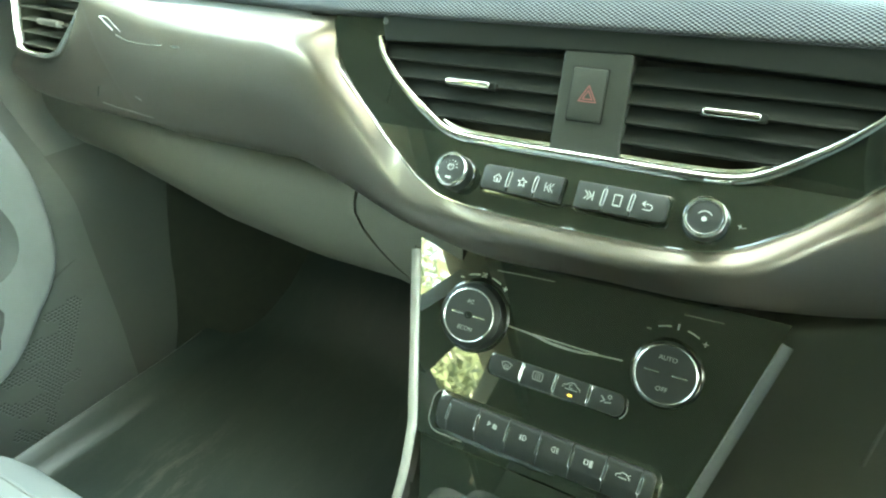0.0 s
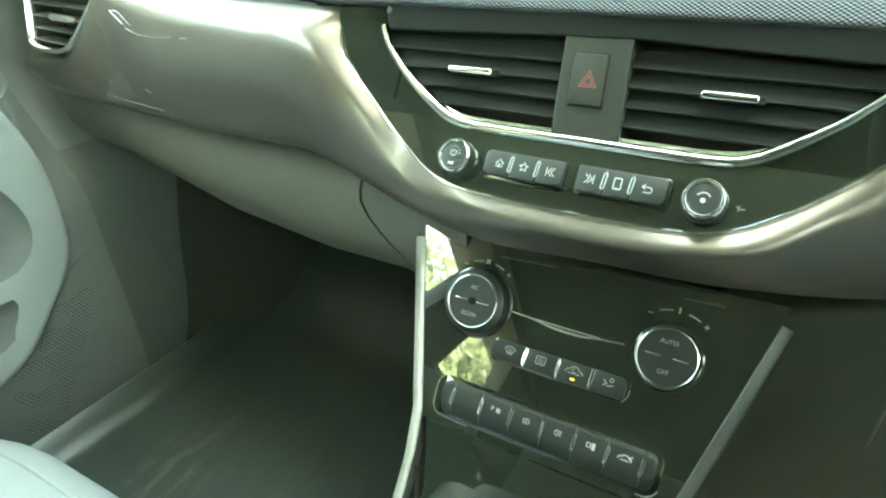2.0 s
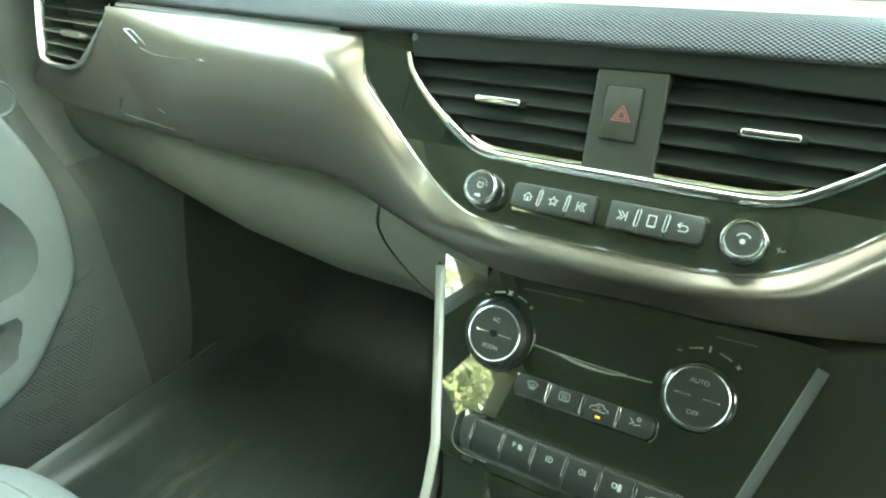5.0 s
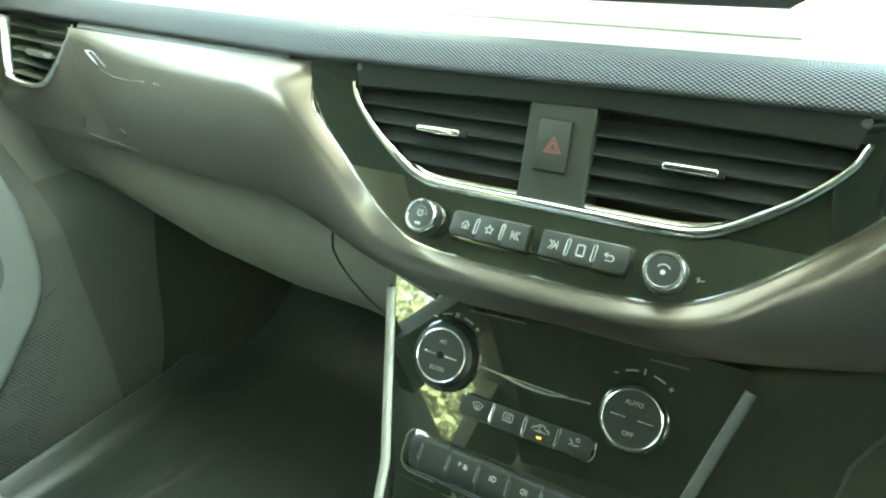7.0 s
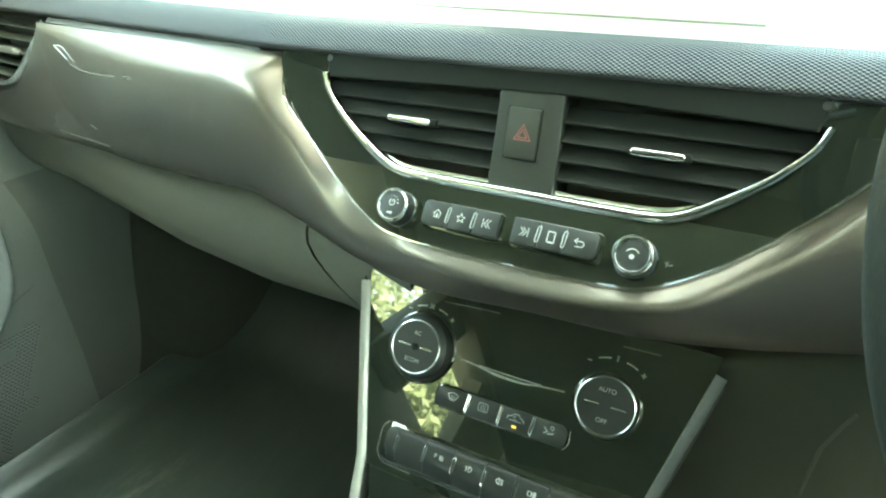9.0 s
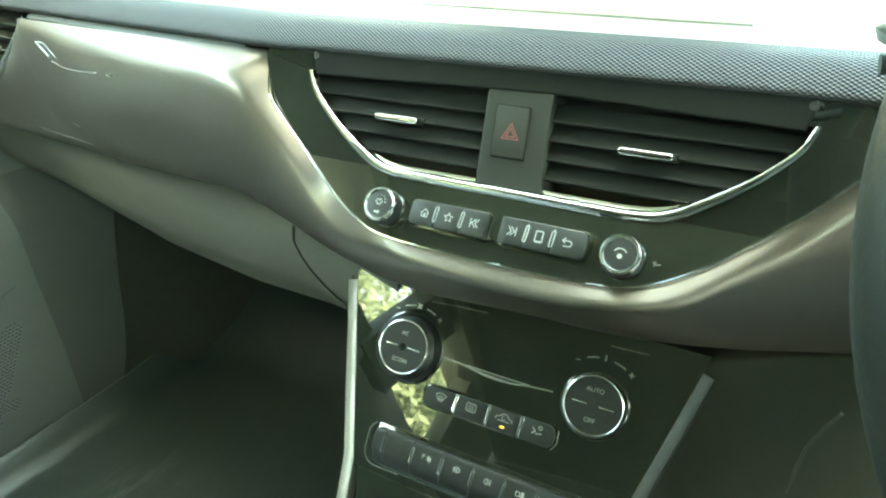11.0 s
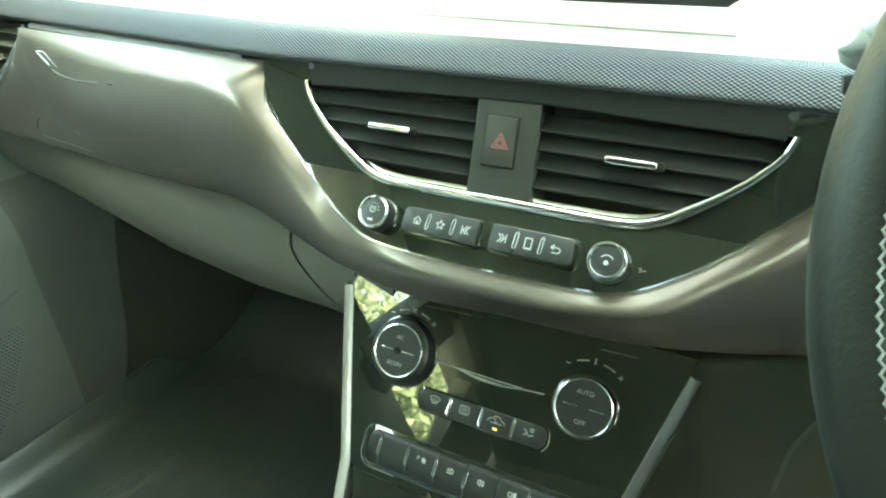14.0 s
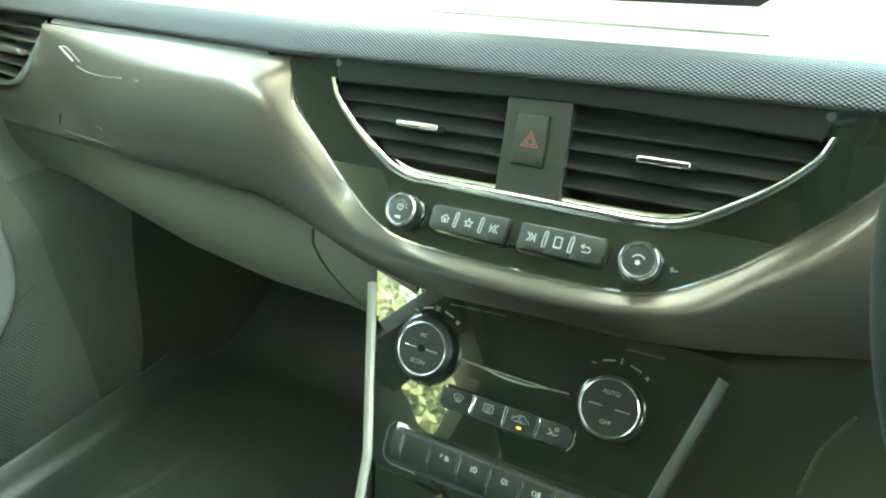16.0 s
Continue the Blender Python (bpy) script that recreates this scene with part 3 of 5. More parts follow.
for side in (-1, 1):
    vent = thing("air_vent", "black air vent with thin horizontal slats and chrome tab", "air vent", "dashboard air vents")
    for k in range(4):
        v = 0.0118 + 0.0122 * k
        bm = bmesh.new()
        a = 0.0225
        prof = [(-.0012, -.0034), (-.0007, -.0022), (.0, -.0018), (.0007, -.0022), (.0012, -.0034), (.0112, -.0080), (.0098, -.0090)]
        rows = []
        for i in range(9):
            rows.append([(side * (a + (chrome_u(v + max(0.0, p), .0004) - a) * i / 8), v + p, w) for p, w in prof])
        grid = loft(bm, rows, closed=True)
        bm.faces.new(grid[0][::-1])
        bm.faces.new(grid[-1])
        part("slat", bm, LOUVER, vent, m=VENT, sharp=40)
    x0, x1 = (-.1072, -.0722) if side < 0 else (.0672, .0993)
    bm = bmesh.new()
    slab(bm, rounded((x0 + x1) / 2, .0367, x1 - x0, .0042, .0018), -.006, .0036, .0010, 4)
    part("tab", bm, CHROME, vent, "chrome slider tab", m=VENT)
    bm = bmesh.new()
    slab(bm, rounded((x0 + x1) / 2 + .001, .0363, x1 - x0 + .005, .0058, .002), -.012, -.0005, .001)
    part("tab_base", bm, LOUVER, vent, m=VENT)

hazard = thing("hazard_switch", "dark hazard warning switch with red triangle", "switch")
bm = bmesh.new()
slab(bm, rounded(-.0032, .0380, .0240, .0345, .0012), 0, .0016, .0003)
part("gap_frame", bm, LOUVER, hazard, m=VENT)
bm = bmesh.new()
slab(bm, rounded(-.0032, .0380, .0226, .0331, .0015), 0, .0030, .0009)
part("button", bm, POST, hazard, m=VENT)
for size in (.0066, .0036):
    bm = bmesh.new()
    tri = [(-.0025 + size * math.cos(radians(a)), .0372 + (size * math.sin(radians(a)))) for a in (90, 210, 330)]
    stroke(bm, tri, .0007, .00306, closed=True)
    part("triangle", bm, RED, hazard, "red triangle outline", m=VENT)

# ---- audio keys and knobs ----
def knob(name, label, m, u, v, r, height, skirt, ring, knurled):
    """A round control knob on a panel: skirt, body, bright ring and face."""
    k = thing(name, label, "knob")
    c = (u, v, 0)
    bm = bmesh.new()
    lathe(bm, [(skirt, -.002), (skirt, .001), (skirt - .0015, .0025), (r - .001, .003)], 56, c)
    part("base", bm, GLOSS, k, m=m)
    bm = bmesh.new()
    n = 84 if knurled else 64
    lathe(bm, [(r + .0012, .001), (r + .0010, .003), (r + .0004, height - .002), (r - .0004, height - .001)], n, c, ripple=((1, 2), .0006) if knurled else None)
    part("body", bm, KEY, k, m=m, sharp=50)
    bm = bmesh.new()
    lathe(bm, [(r + .0005, height - .0026), (r + .0005, height - .0014), (r + .0001, height - .0004), (r - .0006, height + .0002), (r - ring * .7, height + .0002), (r - ring, height - .0006)], 64, c)
    part("ring", bm, CHROME, k, "polished chrome ring", m=m)
    bm = bmesh.new()
    lathe(bm, [(r - ring + .0001, height - .0008), (.0055, height - .0004), (.00001, height - .0004)], 48, c)
    part("face", bm, KEY, k, m=m)
    return k


h = 0.0135
volume = knob("volume_knob", "black volume knob with chrome ring and knurled side", AUDIO, -.0838, -.0278, .0117, h, .0135, .0019, True)
bm = bmesh.new()
stroke(bm, arc(-.0838, -.0262, .0022, 120, 420, 14), .0005, h)
stroke(bm, [(-.0838, -.0245), (-.0838, -.0262)], .0005, h)
for k in range(6):
    a = radians(150 - 30 * k)
    x, y = -.0838 + .0046 * math.cos(a), -.0262 + .0046 * math.sin(a)
    stroke(bm, [(x, y), (x + .0002, y)], .0003 + .0001 * k, h)
stroke(bm, [(-.0853, -.0338), (-.0830, -.0338)], .0014, h)
stroke(bm, [(-.0826, -.0326), (-.0818, -.0338), (-.0826, -.0350)], .0004, h)
part("icon", bm, INK, volume, m=AUDIO)
tuner = knob("tuner_knob", "black tuner knob with wide chrome ring", AUDIO, .0835, -.0275, .0117, h, .0135, .0022, True)
bm = bmesh.new()
stroke(bm, arc(.0835, -.0285, .0042, 35, 145, 10), .0006, h)
lathe(bm, [(.0015, 0), (.00001, 0)], 16, (.0835, -.0290, h))
part("icon", bm, INK, tuner, m=AUDIO)
bm = bmesh.new()
stroke(bm, [(.1010, -.0262), (.1035, -.0275), (.1055, -.0270)], .0005, .0001)
stroke(bm, [(.1025, -.0255), (.1020, -.0285)], .0005, .0001)
part("glint_scratch", bm, DIMINK, fascia, m=AUDIO)


def icon_home(bm, u, v, w):
    stroke(bm, [(u - .0036, v), (u, v + .0034), (u + .0036, v)], .0006, w)
    stroke(bm, [(u - .0026, v + .0004), (u - .0026, v - .0032), (u + .0026, v - .0032), (u + .0026, v + .0004)], .0006, w)
    stroke(bm, [(u, v - .0006), (u, v - .0030)], .0012, w)


def icon_star(bm, u, v, w):
    pts = [(u + (.0040 if k % 2 == 0 else .0019) * math.cos(radians(90 + 36 * k)), v + (.0040 if k % 2 == 0 else .0019) * math.sin(radians(90 + 36 * k))) for k in range(10)]
    stroke(bm, pts, .0006, w, closed=True)


def icon_skip(bm, u, v, w, s):
    stroke(bm, [(u - s * .0030, v + .0034), (u - s * .0030, v - .0034)], .0007, w)
    for d in (0, .0026):
        stroke(bm, [(u + s * (.0012 + d), v + .0034), (u + s * (-.0018 + d), v), (u + s * (.0012 + d), v - .0034)], .0007, w)


def icon_phone(bm, u, v, w):
    stroke(bm, rounded(u, v, .0058, .0088, .0005, 1), .0008, w, closed=True)
    stroke(bm, [(u - .0012, v - .0040), (u + .0012, v - .0040)], .0010, w)


def icon_back(bm, u, v, w):
    stroke(bm, [(u - .0034, v + .0014), (u + .0018, v + .0014)] + arc(u + .0018, v - .0008, .0022, 90, -90, 8) + [(u - .0024, v - .0030)], .0007, w)
    stroke(bm, [(u - .0016, v + .0032), (u - .0036, v + .0014), (u - .0016, v - .0004)], .0007, w)


def divider(parent, m, u, v, height, w):
    """A hollow chrome loop, leaning a little, between two keys."""
    loop = rounded(0, 0, .0020, height, .0009, 4)
    loop = [(u + x + .07 * y, v + y, w + .0003) for x, y in loop + loop[:1]]
    bm = bmesh.new()
    tube(bm, loop, .00042, 8)
    part("divider", bm, SATIN if m is AUDIO else CHROME, parent, "small chrome divider", m=m)


def key(parent, m, u0, u1, v0, v1, w, corners=(0, 0), tilt=0.0):
    """One push key; corners: rounding of its left and right ends."""
    pts = []
    for cx, cy, r, a0 in ((u1, v1, corners[1], 0), (u0, v1, corners[0], 90), (u0, v0, corners[0], 180), (u1, v0, corners[1], 270)):
        sx, sy = (1 if cx == u1 else -1), (1 if cy == v1 else -1)
        if r:
            pts += [(cx - sx * r + r * math.cos(radians(a0 + 18 * k)), cy - sy * r + r * math.sin(radians(a0 + 18 * k))) for k in range(6)]
        else:
            pts.append((cx, cy))
    bm = bmesh.new()
    slab(bm, pts, 0, w, .0009)
    return part("key", bm, KEY, parent, m=m)


W = .0065
V0, V1 = -.0352, -.0180
banks = (((-.0622, -.0425, icon_home), (-.0419, -.0233, icon_star), (-.0227, -.0048, lambda b, u, v, w: icon_skip(b, u, v, w, 1))),
         ((.0046, .0225, lambda b, u, v, w: icon_skip(b, u, v, w, -1)), (.0231, .0399, icon_phone), (.0405, .0618, icon_back)))
for side, bank in zip((-1, 1), banks):
    row = thing("audio_key_bank", "row of three soft black audio keys with white symbols", "push buttons", "audio keys")
    bm = bmesh.new()
    slab(bm, rounded(side * .0335, -.0270, .0605, .0205, .004), -.002, .0014, .0006)
    part("bezel", bm, GLOSS, row, m=AUDIO)
    for k, (u0, u1, icon) in enumerate(bank):
        one = key(row, AUDIO, u0, u1, V0, V1, W, (.0035 if side < 0 and k == 0 else 0, .0045 if side > 0 and k == 2 else 0))
        bm = bmesh.new()
        icon(bm, (u0 + u1) / 2 + (.0022 if k == 0 and side < 0 else (-.0018 if k == 2 and side > 0 else 0)), -.0265, W + .0001)
        mid = Vector(((u0 + u1) / 2, -.0265, W))
        part("icon", bm, INK, one, "white symbol", m=AUDIO @ Matrix.Translation(mid) @ Matrix.Diagonal((.80, .80, 1, 1)) @ Matrix.Translation(-mid))
        if k:
            divider(row, AUDIO, u0 - .0003, -.0262, .0105, W)
bm = bmesh.new()
slab(bm, [(-.0046, -.0345), (.0044, -.0345), (.0044, -.0185), (-.0046, -.0185)], 0, .0028, .0004)
part("sensor_window", bm, GLOSS, fascia, m=AUDIO)

# ---- climate panel ----
climate = thing("centre_console", "gloss black centre console with climate controls", "console")


def half_width(v):
    return 0.1295 + 0.272 * v


bm = bmesh.new()
rows = []
for k in range(15):
    v = -0.1060 + 0.161 * k / 14
    hw = half_width(v)
    rows.append([(hw * i / 12, v, -.0002 * (abs(i) / 12) ** 4) for i in range(-12, 13)])
loft(bm, rows)
part("panel", bm, GLOSS, climate, "gloss black panel", m=CLIMATE, sharp=60)
# lower flap below the panel
bm = bmesh.new()
rows = []
for k in range(8):
    v = -0.240 + 0.1328 * k / 7
    hw = half_width(max(v, -.16)) - .0015
    rows.append([(hw * i / 12, v, -.0022 * (abs(i) / 12) ** 4 - .001) for i in range(-12, 13)])
loft(bm, rows)
part("flap", bm, GLOSS, climate, "glossy black lower flap", m=CLIMATE, sharp=60)
# long satin slot between the knobs
bm = bmesh.new()
ribbon(bm, spline([(-.047, .0002), (-.030, -.0006), (-.022, -.0016), (-.0087, -.0033), (.0122, -.0034), (.026, -.0014), (.045, .0002)], 40), [(-.0007, -.001), (-.0007, .0007), (.0007, .0007), (.0007, -.001)], taper=lambda f: 0.6 + 0.7 * math.exp(-((f - .47) / .2) ** 2))
part("slot_strip", bm, SATIN, climate, "thin satin strip", m=CLIMATE)
bm = bmesh.new()
ribbon(bm, spline([(-.0255, -.0004), (-.005, -.0007), (.010, -.0008), (.0268, -.0006)], 24), [(-.0004, -.001), (-.0004, .0006), (.0004, .0006), (.0004, -.001)])
part("slot_edge", bm, SATIN, climate, "thin satin edge line", m=CLIMATE)
# Two flat grey strokes draw the glints along the panel's upper edge.
bm = bmesh.new()
stroke(bm, [(-.067, .0408), (-.043, .0425), (-.019, .0436)], .0005, .0002)
part("edge_glint", bm, DIMINK, climate, m=CLIMATE)
bm = bmesh.new()
stroke(bm, [(.0782, .0442), (.1044, .045)], .0005, .0002)
part("edge_glint", bm, DIMINK, climate, m=CLIMATE)


def dial(name, label, u, top, bottom, bar, r, hh, skirt):
    c = (u, .0003, 0)
    bm = bmesh.new()
    lathe(bm, [(r + .0058 * skirt, -.001), (r + .0054 * skirt, .003), (r + .0040 * skirt, hh - .0035), (r + .0022 * skirt, hh - .0018), (r + .0002, hh - .0012)], 72, c)
    k = part(name, bm, KEY, climate, label, m=CLIMATE)
    bm = bmesh.new()
    g = r + .0060 * skirt
    lathe(bm, [(g + .0022, -.002), (g + .0020, .0004), (g + .0008, .0010), (g - .0003, .0012)], 72, c)
    part("collar", bm, GLOSS, k, "gloss black collar", m=CLIMATE, sharp=60)
    bm = bmesh.new()
    lathe(bm, [(r + .0006, hh - .0014), (r + .0005, hh - .0004), (r + .0002, hh + .0002), (r - .0003, hh + .0004), (r - .0007, hh + .0002), (r - .0010, hh - .0002), (r - .0012, hh - .0008)], 80, c)
    part("ring", bm, RINGS, k, "brushed chrome ring", m=CLIMATE)
    bm = bmesh.new()
    lathe(bm, [(r - .0010, hh - .0006), (.009, hh - .0006), (.00001, hh - .0006)], 64, c)
    part("face", bm, KEY, k, "soft black rocker face", m=CLIMATE)
    letters(top, .0046, u - .0006, .0112, hh + .0001, CLIMATE, k, ICON)
    letters(bottom, .0047, u - .0002, -.0106, hh + .0001, CLIMATE, k, ICON)
    for a, c2, strong in ((-.0150, -.0042, 1), (.0042, .0150, 1)):
        bm = bmesh.new()
        slab(bm, rounded(u + (a + c2) / 2, .0005, c2 - a, .0013 if bar else .0010, .0004, 2), hh - .002, hh + .0004, .0003)
        part("rib", bm, CHROME if strong else DIMINK, k, "thin bright rib", m=CLIMATE)
    if bar:
        bm = bmesh.new()
        lathe(bm, [(.0032, hh - .001), (.0030, hh + .0008), (.0018, hh + .0010), (.0014, hh), (.00001, hh)], 20, (u, .0005, 0))
        part("hub", bm, LOUVER, k, m=CLIMATE)
    return k


dial("fan_knob", "black fan speed knob with chrome ring and lettering", -.0770, "AC", "ECON", True, .0215, .0135, 1.15)
dial("temperature_knob", "black temperature knob with chrome ring and lettering", .0763, "AUTO", "OFF", False, .0212, .0075, .35)
# printed scales over the knobs
def mark(pts, width):
    bm = bmesh.new()
    stroke(bm, pts, width, .0003)
    part("scale_mark", bm, ICON, climate, m=CLIMATE)


for s, u in ((-1, -.0770), (1, .0763)):
    mark(arc(u, 0, .0342, 112, 98, 4), .0009)
    mark(arc(u, 0, .0342, 78, 64, 4), .0009)
    x, y = u + .0342 * math.cos(radians(54)), .0342 * math.sin(radians(54))
    mark([(x - .0016, y), (x + .0016, y)], .0007)
    mark([(x, y - .0016), (x, y + .0016)], .0007)
    x, y = u + .0342 * math.cos(radians(124)), .0342 * math.sin(radians(124))
    mark([(x - .0014, y), (x + .0014, y)], .0007)
for k in range(4):
    a = radians(45 + 90 * k)
    mark([(-.0770 + .0003 * math.cos(a), .0343 + .0003 * math.sin(a)), (-.0770 + .0020 * math.cos(a), .0343 + .0020 * math.sin(a))], .0011)
mark([(.0765, .0330), (.0765, .0362)], .0012)

# four climate keys
row = thing("climate_key_row", "row of four black climate keys, one with amber light", "push buttons")
bm = bmesh.new()
slab(bm, rounded(.0008, -.0318, .1120, .0196, .0065), -.002, .0008, .0006)
part("bezel", bm, GLOSS, row, m=CLIMATE)
spans = ((-.0535, -.0262), (-.0254, .0013), (.0021, .0279), (.0287, .0545))
for k, (u0, u1) in enumerate(spans):
    one = key(row, CLIMATE, u0, u1, -.0400, -.0235, .0030, (.006 if k == 0 else 0, .006 if k == 3 else 0))
    u, v, w = (u0 + u1) / 2 - (-.001 if k == 0 else .0005), -.0300, .0031
    bm = bmesh.new()
    if k == 0:
        stroke(bm, [(u - .0044, v + .0018)] + arc(u, v - .0030, .0062, 130, 50, 6) + [(u + .0044, v + .0018), (u + .0022, v - .0020), (u - .0022, v - .0020)], .0006, w, closed=True)
        for d in (-.0014, 0, .0014):
            stroke(bm, [(u + d, v + .0012), (u + d, v - .0032)], .0005, w)
    elif k == 1:
        stroke(bm, rounded(u, v, .0078, .0062, .0012, 2), .0006, w, closed=True)
        for d in (-.0016, 0, .0016):
            stroke(bm, [(u + d, v + .0018), (u + d, v - .0022)], .0005, w)
    elif k == 2:
        stroke(bm, [(u - .0068, v - .0012), (u - .0060, v + .0008), (u - .0034, v + .0014), (u - .0014, v + .0034), (u + .0020, v + .0034), (u + .0040, v + .0012), (u + .0066, v + .0002), (u + .0068, v - .0014)], .0006, w)
        stroke(bm, [(u - .0044, v - .0018), (u + .0046, v - .0018)], .0006, w)
        stroke(bm, arc(u, v + .0004, .0014, 90, 330, 8), .0005, w)
    else:
        stroke(bm, arc(u + .0022, v + .0022, .0013, 0, 360, 8), .0006, w)
        stroke(bm, [(u - .0036, v + .0014), (u - .0010, v - .0010), (u - .0034, v - .0026)], .0008, w)
        stroke(bm, [(u - .0004, v - .0026), (u + .0036, v - .0016)], .0008, w)
    part("icon", bm, ICON, one, "grey symbol", m=CLIMATE)
    if k == 2:
        bm = bmesh.new()
        slab(bm, rounded(u + .0002, v - .0062, .0036, .0015, .0004, 2), .0025, .0033, .0002)
        part("lamp", bm, AMBER, one, "lit amber lamp", m=CLIMATE)
    if k:
        divider(row, CLIMATE, u0 - .0004, -.0310, .0128, .0030)
bm = bmesh.new()
stroke(bm, arc(.0470, -.0330, .0098, -50, 10, 8), .0007, .0012)
part("rim_line", bm, SATIN, row, m=CLIMATE)

# lower switch row in its tray
row = thing("switch_row", "row of seven black switches in a chrome-lined tray", "push buttons")
bm = bmesh.new()
slab(bm, rounded(-.0005, -.0822, .1850, .0345, .011), -.003, .0004, .0003)
part("tray", bm, GLOSS, row, m=CLIMATE)
bm = bmesh.new()
edge = rounded(-.0005, -.0822, .1862, .0357, .0115, 8)
stroke(bm, edge[12:27] + [(-.060, -.1000)], .0007, .0010)
part("tray_line", bm, SATIN, row, "thin bright tray edge", m=CLIMATE)
bm = bmesh.new()
stroke(bm, [(.078, -.1000)] + edge[28:34], .0009, .0010)
part("tray_line", bm, SATIN, row, "thin bright tray edge", m=CLIMATE)


def switch(parent, u0, u1, end):
    """A rocker key with a flat upper half that falls away below; end: the side whose corners are round."""
    rows = []
    for i in range(9):
        u = u0 + (u1 - u0) * i / 8
        gap = (u1 - u if end > 0 else u - u0) if end else 1.0
        squeeze = 1 - .42 * (1 - math.sqrt(1 - (1 - min(1, gap / .006)) ** 2))
        rows.append([(u, -.0800 + (v + .0800) * squeeze, w) for v, w in ((-.0962, -.001), (-.0958, .0012), (-.0915, .0030), (-.0872, .0046), (-.0845, .0051), (-.0716, .0052), (-.0697, .0049), (-.0686, .0038), (-.0682, .0020), (-.0682, -.001))])
    bm = bmesh.new()
    grid = loft(bm, rows)
    bm.faces.new(grid[0])
    bm.faces.new(grid[-1][::-1])
    return part("key", bm, KEY, parent, m=CLIMATE, sharp=50)


cuts = [-.0868, -.0758, -.0500, -.0241, .0019, .0277, .0529, .0784, .0880]
for k, (u0, u1) in enumerate(zip(cuts, cuts[1:])):
    one = switch(row, u0 + .0004, u1 - .0004, -1 if k == 0 else (1 if k == 7 else 0))
    u, v, w = (u0 + u1) / 2, -.0778, .0053
    bm = bmesh.new()
    if k == 2:
        letters("P", .0052, u - .0030, v + .0002, w, CLIMATE, one, INK, "icon")
        stroke(bm, arc(u - .001, v, .0022, -50, 50, 5), .0007, w)
        stroke(bm, [(u + .0022, v + .002), (u + .0022, v - .002)], .0013, w)
        stroke(bm, [(u + .0040, v + .001), (u + .0040, v - .002)], .0013, w)
    elif k in (3, 4):
        s = -1 if k == 3 else 1
        stroke(bm, [(u + s * -.0002, v + .0026), (u + s * -.0002, v - .0026)] + [(u + s * (-.0002 - .0030 * math.sin(math.pi * j / 6)), v - .0026 * math.cos(math.pi * j / 6)) for j in range(7)], .0007, w)
        for d in (-.0018, 0, .0018):
            stroke(bm, [(u + s * .0012, v + d), (u + s * .0034, v + d - (.0006 if k == 3 else 0))], .0006, w)
        stroke(bm, [(u + s * .0023, v + .0026), (u + s * .0023, v - .0026)], .0004, w)
    elif k == 5:
        stroke(bm, rounded(u - .0018, v, .0036, .0040, .0008, 2), .0008, w, closed=True)
        stroke(bm, [(u + .0028, v + .0012), (u + .0028, v - .0022)], .0030, w)
        stroke(bm, arc(u + .0028, v + .0014, .0012, 0, 180, 6), .0006, w)
    elif k == 6:
        stroke(bm, [(u - .0060, v - .0014), (u - .0056, v + .0006), (u - .0030, v + .0012), (u - .0012, v + .0028), (u + .0022, v + .0028), (u + .0044, v + .0010), (u + .0060, v - .0002), (u + .0060, v - .0016)], .0008, w)
        stroke(bm, [(u - .0030, v - .0018), (u + .0034, v - .0018)], .0008, w)
        stroke(bm, [(u + .0040, v + .0014), (u + .0066, v + .0030)], .0006, w)
    if bm.verts:
        mid = Vector((u, v, w))
        part("icon", bm, INK, one, "white symbol", m=CLIMATE @ Matrix.Translation(mid) @ Matrix.Diagonal((.8, .8, 1, 1)) @ Matrix.Translation(-mid))
    else:
        bm.free()
    if k:
        divider(row, CLIMATE, u0, -.0798, .0122, .0052)

# bright side trims of the console
for s in (-1, 1):
    trim = thing("console_trim", "satin silver strip along the console edge", "trim strip", "console trims")
    line = [(s * (half_width(v) + .0042), v, -.0005) for v in (.041, .02, 0, -.03, -.06, -.085, -.100)]
    line += [(s * .1040, -.120, .0005), (s * .1020, -.137, .0014), (s * .1012, -.160, .003), (s * .101, -.20, .007), (s * .103, -.25, .012)]
    bm = bmesh.new()
    prof = [(-.0040, -.012), (-.0040, .0030), (-.0032, .0040), (0, .0030), (.0035, .0012), (.0040, .0004), (.0040, -.012)]
    if s > 0:                                         # the driver's strip is tilted further over to look duller from the camera
        prof = [(-.0040, -.012), (-.0040, .0034), (-.0034, .0042), (0, .0018), (.0035, -.0016), (.0040, -.0026), (.0040, -.012)]
    ribbon(bm, [tuple(q) for q in spline(line, 60)], prof)
    part("strip", bm, SATIN, trim, m=CLIMATE, sharp=50)
    bm = bmesh.new()
    loft(bm, [[(s * (half_width(v) + .0085 + dx), v, w) for v in (.034 if s > 0 else .044, 0, -.05, -.10, -.16, -.24)] for w, dx in ((-.004, 0), (-.03, .002), (-.10, .0), (-.22, 0.0))])
    part("side_panel", bm, SIDEGREY, trim, "dark grey console side", m=CLIMATE)

# ---- passenger's side vent ----
def side_frame():
    up = Vector((0, .25, 1)).normalized()
    right = Vector((1, -.135, 0)).normalized()
    out = right.cross(up).normalized()
    up = out.cross(right)
    m = Matrix((right, up, out)).transposed().to_4x4()
    m.translation = Vector((-.72, plan_y(-.72), .165))
    return m


